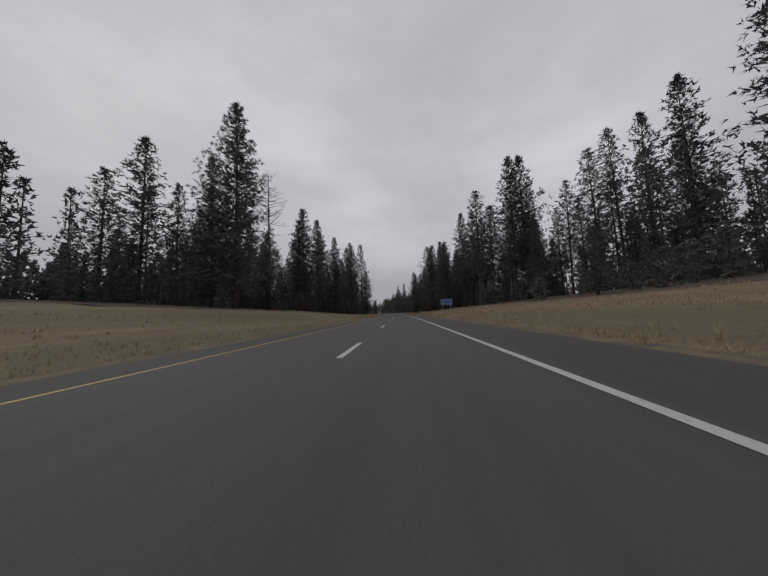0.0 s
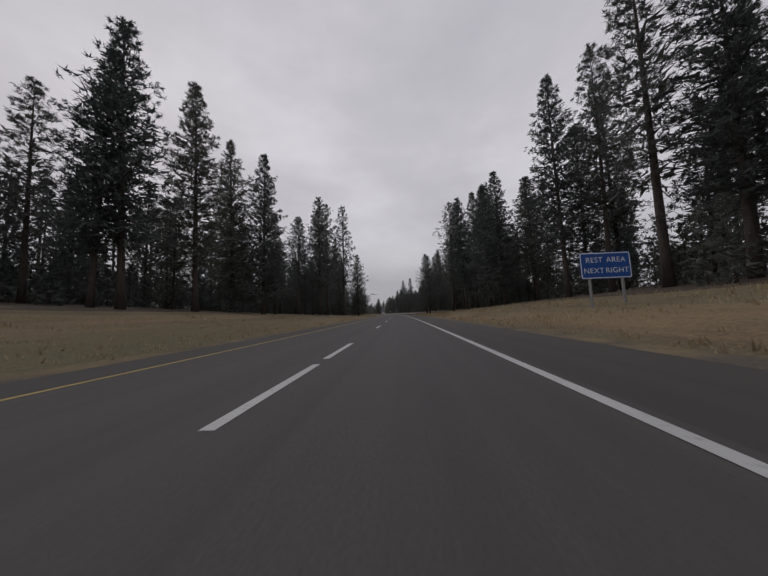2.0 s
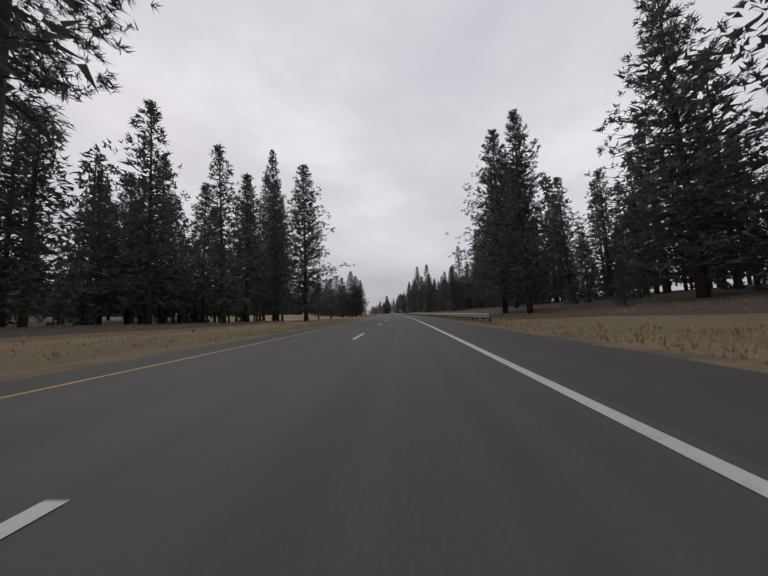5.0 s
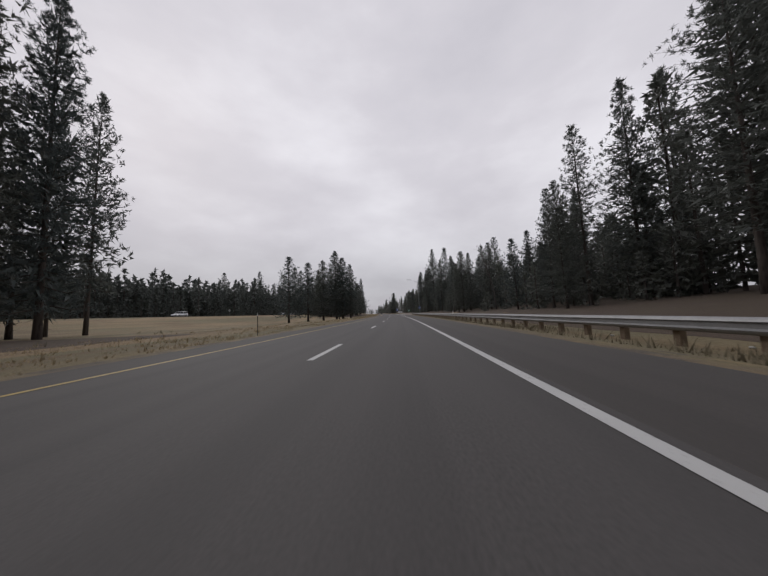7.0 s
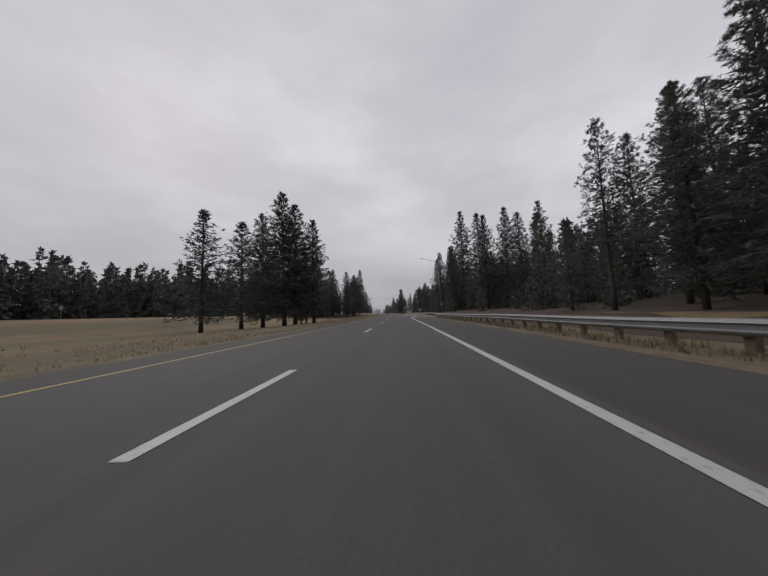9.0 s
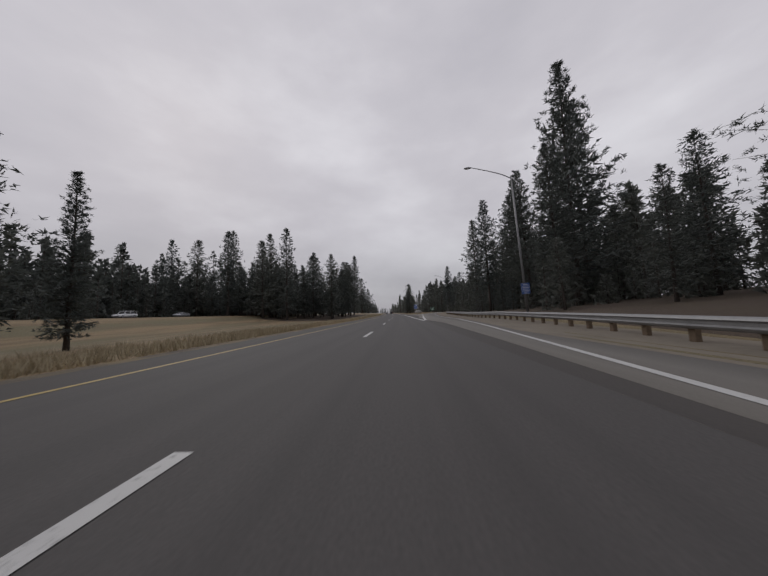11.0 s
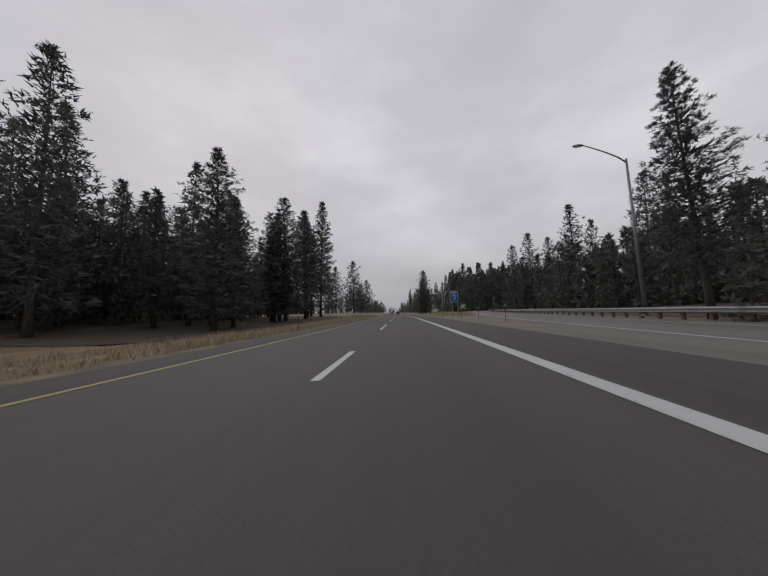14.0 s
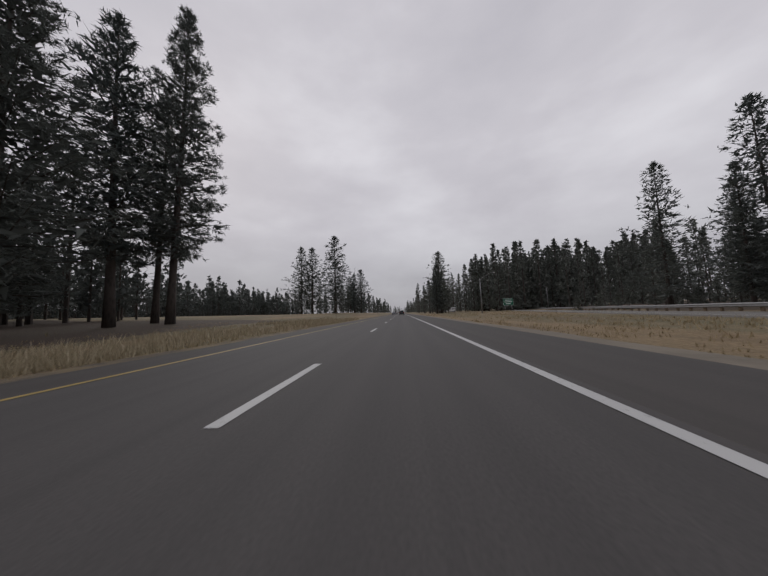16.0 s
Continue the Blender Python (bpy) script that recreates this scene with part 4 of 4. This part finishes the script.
def sign(name, m, w, h, base, colour, lines, posts, post_material, label, post_w=0.11):
    """A road sign: panel with border and words on two posts; base is the panel's lower edge over the post feet."""
    t = thing(name, m, label, "road sign")
    bm = bmesh.new()
    add_plate(bm, w, h, 0.12, -0.012, 0.012)
    panel = part("panel", bm, colour, t)
    panel.location = (0, -post_w / 2 - 0.014, base + h / 2)
    bm = bmesh.new()
    add_border(bm, w, h, 0.12, 0.05, -0.016)
    o = part("border", bm, SIGN_WHITE, panel, "thin white border")
    for words, size, z, x in lines:
        o = new("lettering", text_mesh(words, size, SIGN_WHITE, "lettering", 1.08))
        o.parent = panel
        o.matrix_basis = pose(x, -0.017, z, 90, 0, 0)
        tagged(o, "white lettering " + words.lower())
    for x in posts:
        bm = bmesh.new()
        add_box(bm, 0, 0, (base + h * 0.92 - 0.3) / 2, post_w, post_w, base + h * 0.92 + 0.3, 0.01)
        o = part("post", bm, post_material, t)
        o.location = (x, 0, 0)
    bm = bmesh.new()
    add_box(bm, 0, 0.012, base + h * 0.25, w * 0.94, 0.03, 0.06, 0.005)
    part("brace", bm, ALUMINIUM, t)
    return t, panel


sign("rest_area_advance_sign", Matrix.Translation(on_road(69.0, 13.25, rise(69, 13.25) - 0.05)) @ pose(0, 0, 0, 0, 0, heading(69) + 3), 2.85, 1.5, 1.55, SIGN_BLUE,
     [("REST", 0.42, 0.30, -0.62), ("AREA", 0.42, 0.30, 0.60), ("NEXT", 0.42, -0.30, -0.68), ("RIGHT", 0.42, -0.30, 0.62)], (-0.92, 0.92), DULL_STEEL, "blue rest area sign with white border on two steel posts")
st, panel = sign("rest_area_exit_sign", Matrix.Translation(on_road(420.6, 11.0, rise(420.6, 11.0) - 0.05)) @ pose(0, 0, 0, 0, 0, heading(421) + 7), 1.5, 2.0, 2.5, SIGN_BLUE,
                 [("REST", 0.41, 0.64, 0), ("AREA", 0.41, 0.20, 0)], (-0.44, 0.62), SIGN_POST, "blue rest area exit sign with white arrow on two wooden posts", 0.11)
def small_diamond_sign(s, n):
    """A diamond warning sign seen from behind, on one steel post."""
    t = thing("diamond_sign", Matrix.Translation(on_road(s, n, rise(s, n) - 0.05)) @ pose(0, 0, 0, 0, 0, heading(s)), "diamond sign seen from behind on a thin steel post", "road sign")
    bm = bmesh.new()
    add_plate(bm, 0.75, 0.75, 0.05, -0.02, -0.005)
    o = part("panel", bm, ALUMINIUM, t, "bare aluminium back of a diamond panel")
    o.matrix_basis = Matrix.Translation((0, 0, 2.35)) @ Matrix.Rotation(math.pi / 4, 4, "Y")
    bm = bmesh.new()
    add_box(bm, 0, 0.025, 1.25, 0.05, 0.05, 2.6, 0.006)
    part("post", bm, DULL_STEEL, t)


small_diamond_sign(284.6, -58.6)
bm = bmesh.new()
arrow = [(-0.36, -0.04), (0.10, -0.04), (0.10, -0.17), (0.40, 0.0), (0.10, 0.17), (0.10, 0.04), (-0.36, 0.04)]
bm.faces.new([bm.verts.new((x, -0.017, z)) for x, z in arrow])
o = part("arrow", bm, SIGN_WHITE, panel, "white arrow pointing up and right")
o.matrix_basis = Matrix.Translation((0, 0, -0.45)) @ Matrix.Rotation(radians(-48), 4, "Y")
o.location.y = 0.0
st, panel = sign("green_guide_sign", Matrix.Translation(on_road(508, 33.8, rise(508, 33.8) - 0.05)) @ pose(0, 0, 0, 0, 0, heading(508) - 4), 2.9, 2.1, 1.9, SIGN_GREEN,
                 [], (-1.0, 1.0), DULL_STEEL, "green guide sign beside the exit ramp on two posts")
for z, w in ((0.5, 1.9), (0.0, 2.2), (-0.5, 1.5)):
    bm = bmesh.new()
    add_box(bm, 0, -0.016, z, w, 0.006, 0.2)
    part("lettering_bar", bm, SIGN_WHITE, panel, "line of white lettering")


# ---- street lamps ----
def street_lamp(s, n, height, label, side=0, arm=4.4, lean=0.0):
    t = thing("street_lamp", Matrix.Translation(on_road(s, n, max(0.0, rise(s, n)) - 0.05)) @ pose(0, 0, 0, 0, -lean, heading(s) + side), label, "street lamp", "street lamps")
    bm = bmesh.new()
    add_tube(bm, [(0, 0, 0), (0, 0, height * 0.5), (0, 0, height)], [0.15, 0.115, 0.08], 12)
    part("pole", bm, STEEL, t, "", True)
    bm = bmesh.new()
    add_box(bm, 0, 0, 0.06, 0.42, 0.42, 0.12, 0.02)
    part("base_plate", bm, DULL_STEEL, t)
    bm = bmesh.new()
    pts = [(-arm * math.sin(a), 0, height - 0.3 + 1.75 * math.sin(a) ** 0.75) if a else (0, 0, height - 0.3)
           for a in [math.pi / 2 * k / 8 for k in range(9)]]
    add_tube(bm, pts, [0.055 - 0.002 * k for k in range(9)], 8)
    part("arm", bm, STEEL, t, "", True)
    bm = bmesh.new()
    r = bmesh.ops.create_uvsphere(bm, u_segments=14, v_segments=8, radius=1.0)
    bmesh.ops.scale(bm, vec=(0.46, 0.19, 0.10), verts=r["verts"])
    bmesh.ops.translate(bm, vec=(-arm - 0.35, 0, height + 1.42), verts=r["verts"])
    head = part("lamp_head", bm, LAMP_GREY, t, "grey cobra-head luminaire", True)
    bm = bmesh.new()
    r = bmesh.ops.create_uvsphere(bm, u_segments=12, v_segments=6, radius=1.0)
    bmesh.ops.scale(bm, vec=(0.25, 0.15, 0.07), verts=r["verts"])
    bmesh.ops.translate(bm, vec=(-arm - 0.42, 0, height + 1.36), verts=r["verts"])
    part("lens", bm, REFLECTOR, head, "unlit glass lens", True)
    return t


LAMP_LABEL = "tall galvanised street lamp with curved arm"
near_lamp = street_lamp(322.3, 15.4, 15.9, LAMP_LABEL + " and blue sign", 0, 4.4, 2.0)
street_lamp(393.5, 20.2, 12.8, LAMP_LABEL, 0, 3.3)
street_lamp(491, 21.0, 8.4, LAMP_LABEL, 180, 3.0)
street_lamp(531.5, 57.6, 8.3, LAMP_LABEL, 0, 2.2)
street_lamp(100.6, -77.0, 10.2, "slim pale street lamp beyond the opposite road", 180, 2.2)
bm = bmesh.new()
add_plate(bm, 0.95, 1.2, 0.06, -0.19, -0.17, 0, 2.88)
panel = part("small_sign", bm, SIGN_BLUE, near_lamp, "small blue information sign")
bm = bmesh.new()
add_border(bm, 0.95, 1.2, 0.06, 0.022, -0.193)
o = part("border", bm, SIGN_WHITE, panel, "thin white border")
o.location.z = 2.88
for z, w in ((3.30, 0.5), (3.14, 0.66), (2.97, 0.7), (2.80, 0.6), (2.63, 0.68), (2.47, 0.44)):
    bm = bmesh.new()
    add_box(bm, 0, -0.194, z, w, 0.004, 0.055)
    part("lettering_bar", bm, SIGN_WHITE, panel, "line of white lettering")


# ---- vehicles ----
def car(m, paint_material, label, suv=True):
    """A car facing +y, resting at z = 0."""
    t = thing("car", m, label, "car")
    L, Wd = (4.7, 1.86) if suv else (4.75, 1.80)
    roof = 1.68 if suv else 1.43
    low = [(-L / 2, 0.45), (-L / 2 + 0.05, 0.95), (-L / 2 + 0.2, 1.02), (L / 2 - 1.25, 1.0), (L / 2 - 0.25, 0.86), (L / 2, 0.70), (L / 2, 0.36), (L / 2 - 0.3, 0.24), (-L / 2 + 0.3, 0.24)]
    bm = bmesh.new()
    add_prism(bm, low, -Wd / 2, Wd / 2)
    bmesh.ops.bevel(bm, geom=list(bm.edges), offset=0.05, segments=2, affect="EDGES")
    body = part("body", bm, paint_material, t, "", True)
    back = -L / 2 + (0.12 if suv else 0.75)
    top = [(back, 0.98), (back + (0.28 if suv else 0.7), roof), (0.45, roof), (L / 2 - 1.2, 0.98)]
    bm = bmesh.new()
    vs = add_prism(bm, top, -Wd / 2 + 0.08, Wd / 2 - 0.08)
    for v in vs:
        if v.co.z > 1.2:
            v.co.x *= 0.82
    bmesh.ops.bevel(bm, geom=list(bm.edges), offset=0.05, segments=2, affect="EDGES")
    cabin = part("cabin", bm, CAR_GLASS, t, "dark tinted windows", True)
    bm = bmesh.new()
    add_box(bm, 0, (back + 0.3 + 0.45) / 2, roof + 0.0, (Wd - 0.16) * 0.82, 0.45 - back - 0.3, 0.07, 0.03)
    part("roof", bm, paint_material, t, "", True)
    for x in (-1, 1):
        for y0, y1 in ((0.42, L / 2 - 1.22), (back + 0.3, back + 0.04), (-0.55, -0.55)):
            bm = bmesh.new()
            add_tube(bm, [(x * (Wd / 2 - 0.09), y1, 1.0), (x * (Wd / 2 - 0.08) * 0.83, y0, roof)], [0.045, 0.04], 6)
            part("pillar", bm, paint_material, t)
        for y in (-L / 2 + 0.9, L / 2 - 0.95):
            bm = bmesh.new()
            bmesh.ops.create_cone(bm, cap_ends=True, segments=20, radius1=0.34, radius2=0.34, depth=0.22,
                                  matrix=Matrix.Translation((x * (Wd / 2 - 0.1), y, 0.34)) @ Matrix.Rotation(math.pi / 2, 4, "Y"))
            bmesh.ops.bevel(bm, geom=[e for e in bm.edges if len(e.link_faces) == 2 and any(len(f.verts) > 4 for f in e.link_faces)], offset=0.03, segments=2, affect="EDGES")
            wheel = part("wheel", bm, TYRE, t)
            bm = bmesh.new()
            bmesh.ops.create_cone(bm, cap_ends=True, segments=16, radius1=0.21, radius2=0.19, depth=0.03,
                                  matrix=Matrix.Translation((x * (Wd / 2 + 0.018), y, 0.34)) @ Matrix.Rotation(x * math.pi / 2, 4, "Y"))
            part("rim", bm, RIM, wheel, "alloy rim")
        bm = bmesh.new()
        add_box(bm, x * (Wd / 2 - 0.16), -L / 2 + 0.01, 0.86, 0.24, 0.08, 0.2, 0.02)
        part("tail_lamp", bm, TAIL_RED, t, "red tail lamp")
        bm = bmesh.new()
        add_box(bm, x * (Wd / 2 - 0.24), L / 2 - 0.06, 0.68, 0.36, 0.12, 0.14, 0.02)
        part("head_lamp", bm, HEAD_LAMP, t, "clear head lamp")
        bm = bmesh.new()
        add_box(bm, x * (Wd / 2 + 0.07), L / 2 - 1.5, 1.03, 0.14, 0.1, 0.12, 0.03)
        part("mirror", bm, paint_material, t)
    bm = bmesh.new()
    add_box(bm, 0, -L / 2 + 0.02, 0.46, Wd - 0.1, 0.12, 0.2, 0.03)
    part("rear_bumper", bm, TRIM_BLACK, t)
    bm = bmesh.new()
    add_box(bm, 0, L / 2 - 0.03, 0.42, Wd - 0.1, 0.1, 0.2, 0.03)
    part("front_bumper", bm, TRIM_BLACK, t)
    return t


def park(s, n, material, label, suv, back=False):
    z = 0.03 if n > -20 else rise(s, -66) + 0.05
    car(Matrix.Translation(on_road(s, n, z)) @ pose(0, 0, 0, 0, 0, heading(s) + (180 if back else 0)), material, label, suv)


park(532, 1.9, CAR_DARK, "dark grey sport utility car in the slow lane", True)
park(560, -1.9, CAR_SILVER, "silver sedan in the passing lane", False)
park(610, -1.8, CAR_WHITE, "white sport utility car in the passing lane", True)
park(216, -64.2, CAR_WHITE, "white sport utility car on the opposite road", True, True)
park(267.5, -64.2, CAR_WHITE, "white car on the opposite road", True, True)
park(354.5, -64.2, CAR_WHITE, "white family van on the opposite road", True, True)
park(372.5, -64.2, CAR_SILVER, "silver saloon car behind a white van on the opposite road", False, True)


def motorhome(s, n, turn):
    """A white motorhome facing +y: box body, cab-over, windows, wheels."""
    t = thing("motorhome", Matrix.Translation(on_road(s, n, rise(s, n) + 0.02)) @ pose(0, 0, 0, 0, 0, heading(s) + turn), "white motorhome parked on the rest area drive", "motorhome")
    bm = bmesh.new()
    add_prism(bm, [(-3.6, 0.45), (-3.6, 3.0), (3.0, 3.05), (3.3, 2.5), (3.3, 2.05), (2.2, 1.95), (2.2, 0.45)], -1.2, 1.2)
    bmesh.ops.bevel(bm, geom=list(bm.edges), offset=0.06, segments=2, affect="EDGES")
    part("body", bm, CAR_WHITE, t)
    bm = bmesh.new()
    add_prism(bm, [(2.25, 0.4), (2.25, 1.94), (2.7, 1.9), (3.35, 1.15), (4.0, 1.0), (4.05, 0.4)], -1.0, 1.0)
    bmesh.ops.bevel(bm, geom=list(bm.edges), offset=0.05, segments=2, affect="EDGES")
    part("cab", bm, CAR_WHITE, t)
    for x in (-1, 1):
        for y, w in ((-2.4, 1.1), (-0.4, 1.3), (1.3, 0.7)):
            bm = bmesh.new()
            add_box(bm, x * 1.205, y, 1.95, 0.03, w, 0.6, 0.01)
            part("window", bm, CAR_GLASS, t)
        for y in (-2.2, 3.1):
            bm = bmesh.new()
            bmesh.ops.create_cone(bm, cap_ends=True, segments=20, radius1=0.38, radius2=0.38, depth=0.26,
                                  matrix=Matrix.Translation((x * 1.0, y, 0.38)) @ Matrix.Rotation(math.pi / 2, 4, "Y"))
            part("wheel", bm, TYRE, t)
    bm = bmesh.new()
    add_box(bm, 0, -3.61, 1.95, 1.3, 0.03, 0.6, 0.01)
    part("window", bm, CAR_GLASS, t)


motorhome(604, 33.5, 62)


# ---- far buildings and parked vehicles beyond the opposite road ----
def shed(s, n, w, d, h, label):
    """A low gabled building with door and windows."""
    t = thing("house", Matrix.Translation(on_road(s, n, rise(s, n) - 0.1)) @ pose(0, 0, 0, 0, 0, heading(s) + 90), label, "house")
    bm = bmesh.new()
    add_box(bm, 0, 0, h / 2, w, d, h, 0.02)
    part("wall", bm, SIDING, t)
    bm = bmesh.new()
    add_prism(bm, [(-d / 2 - 0.5, h - 0.1), (0, h + d * 0.22), (d / 2 + 0.5, h - 0.1), (d / 2 + 0.5, h - 0.25), (0, h + d * 0.22 - 0.16), (-d / 2 - 0.5, h - 0.25)], -w / 2 - 0.5, w / 2 + 0.5)
    part("roof", bm, ROOF_METAL, t, "pale metal gable roof")
    for x in (-w * 0.3, w * 0.3):
        bm = bmesh.new()
        add_box(bm, x, -d / 2 - 0.02, h * 0.55, 1.4, 0.08, 1.1, 0.01)
        win = part("window", bm, SIGN_WHITE, t)
        bm = bmesh.new()
        add_box(bm, x, -d / 2 - 0.065, h * 0.55, 1.2, 0.02, 0.9)
        part("pane", bm, CAR_GLASS, win)
    bm = bmesh.new()
    add_box(bm, 0, -d / 2 - 0.02, 1.05, 1.0, 0.08, 2.1, 0.01)
    part("door", bm, SIGN_WHITE, t)


shed(160, -82, 12, 7, 2.8, "low tan house with pale metal roof among pines")
shed(492, -98, 16, 8, 3.0, "long low building with pale roof behind the pines")
for i, (s, n, m, lab) in enumerate(((148, -80, CAR_WHITE, "white car parked beside the house"), (470, -86, CAR_WHITE, "white vehicle parked beyond the opposite road"),
                                    (478, -88, CAR_SILVER, "silver vehicle parked beyond the opposite road"), (505, -86, CAR_WHITE, "white vehicle parked beyond the opposite road"),
                                    (516, -87, CAR_DARK, "dark vehicle parked beyond the opposite road"))):
    car(Matrix.Translation(on_road(s, n, rise(s, n) + 0.02)) @ pose(0, 0, 0, 0, 0, heading(s) + 10 * i), m, lab, i % 2 == 0)


# ---- stones and litter on the verge ----
def stone(s, n, size, seed):
    rng = random.Random(seed)
    bm = bmesh.new()
    bmesh.ops.create_icosphere(bm, subdivisions=2, radius=size)
    for v in bm.verts:
        v.co *= 0.8 + 0.35 * noise.noise(v.co * (1.6 / size) + Vector((seed, 0, 0)))
        v.co.z *= 0.6
    ob = new("stone", mesh_from(bm, "stone", ROCK, True))
    ob.matrix_world = Matrix.Translation(on_road(s, n, rise(s, n) + size * 0.25)) @ pose(0, 0, 0, 0, 0, rng.uniform(0, 360))
    tagged(ob, "pale stone lying in dry roadside grass", "stone", "stones on the verge")


for i, (s, n, size) in enumerate(((46.6, 9.4, 0.16), (47.0, 9.7, 0.10), (22, 11.5, 0.14), (24, 13.0, 0.1), (19, 9.0, 0.12), (98, 10.6, 0.1), (101, 12.5, 0.12), (118, 13.5, 0.2),
                                  (121, 14.0, 0.14), (60, -12.0, 0.1), (74, -14.0, 0.12), (150, 8.8, 0.1), (188, 10.4, 0.08), (193, 10.7, 0.07), (197, 10.3, 0.09), (186, 9.1, 0.06))):
    stone(s, n, size, i + 3)


# ---- grass ----
def straw_material(name, lo, hi):
    m, N, L, b = mat(name, 0.85)
    geo = N.new("ShaderNodeNewGeometry")
    L.new(ramp(N, L, geo.outputs["Random Per Island"], [(0.0, lo), (1.0, hi)]), b.inputs["Base Color"])
    return m


STRAW = straw_material("dry_straw", (0.24, 0.180, 0.098), (0.44, 0.355, 0.215))
PALE_STRAW = straw_material("pale_straw", (0.25, 0.205, 0.125), (0.47, 0.405, 0.28))
DULL_STRAW = straw_material("dull_straw", (0.125, 0.105, 0.068), (0.26, 0.225, 0.15))
WEED = straw_material("olive_weeds", (0.10, 0.085, 0.040), (0.24, 0.195, 0.095))


def grass(name, material, label, count, seed, where, h0, h1, blades):
    """Tufts of blades as one mesh; where(rng) gives s, n."""
    rng = random.Random(seed)
    vs, fs = [], []
    for _ in range(count):
        s, n = where(rng)
        if noise.noise((s * 0.12, n * 0.25, seed)) + rng.uniform(-0.35, 0.35) < -0.1:
            continue
        p = on_road(s, n, rise(s, n) - 0.02)
        h = rng.uniform(h0, h1)
        for _ in range(blades):
            a = rng.uniform(0, math.tau)
            q = p + Vector((rng.gauss(0, 0.13), rng.gauss(0, 0.13), 0))
            w = rng.uniform(0.012, 0.028)
            u = Vector((math.cos(a), math.sin(a), 0))
            tilt = Vector((rng.gauss(0, 0.28), rng.gauss(0, 0.28), 1.0))
            i = len(vs)
            vs += [q - u * w, q + u * w, q + tilt * h * rng.uniform(0.6, 1.1)]
            fs.append((i, i + 1, i + 2))
    me = bpy.data.meshes.new(name)
    me.from_pydata([tuple(v) for v in vs], [], fs)
    me.materials.append(material)
    return tagged(new(name, me), label, "grass", kind="stuff")


grass("dry_grass", STRAW, "dry straw-coloured grass along the median", 15000, 21,
      lambda r: (r.uniform(2, 470), ROAD_L - 0.8 - r.random() ** 1.5 * 12), 0.08, 0.22, 6)
grass("tall_dry_grass", PALE_STRAW, "tall pale dry grass beside the asphalt of the median", 10500, 26,
      lambda r: (r.uniform(286, 476), ROAD_L - 1.0 - r.random() ** 1.3 * 6.2), 0.24, 0.58, 7)
grass("dry_grass", STRAW, "dry straw-coloured grass on the bank", 10000, 22,
      lambda r: (r.uniform(2, 170), ROAD_R + 0.8 + r.random() ** 1.4 * 14), 0.10, 0.30, 6)
grass("dry_grass", STRAW, "dry grass between the road and the exit ramp", 3500, 24,
      lambda r: (lambda s: (s, ROAD_R + 0.9 + r.random() * max(0.5, lerp(s, RAMP_LEFT) - ROAD_R - 2.6)))(r.uniform(412, 520)), 0.08, 0.25, 6)
grass("dull_grass", DULL_STRAW, "dull grey-brown grass behind the guard rail", 3000, 25,
      lambda r: (r.uniform(158, 290), 7.6 + r.random() * 3.2), 0.12, 0.38, 6)
grass("tall_weeds", WEED, "olive weeds and tall stalks in the median", 380, 23,
      lambda r: (r.uniform(10, 470), ROAD_L - 4 - r.random() * 26), 0.15, 0.42, 6)

# ---- a sheet of paper lying at the edge of the asphalt ----
bm = bmesh.new()
rows = [[bm.verts.new((0.11 * i, 0.10 * j, 0.03 + 0.05 * noise.noise((i * 0.7, j * 0.9, 2.0)) + 0.03 * (i % 2))) for i in range(5)] for j in range(4)]
for r0, r1 in zip(rows, rows[1:]):
    for k in range(4):
        bm.faces.new((r0[k], r0[k + 1], r1[k + 1], r1[k]))
bmesh.ops.solidify(bm, geom=list(bm.faces), thickness=0.006)
paper = new("litter", mesh_from(bm, "litter", SIGN_WHITE, True))
paper.matrix_world = Matrix.Translation(on_road(22.5, -7.6, rise(22.5, -7.6) + 0.03))
tagged(paper, "crumpled white paper litter in the dry verge grass", "litter")
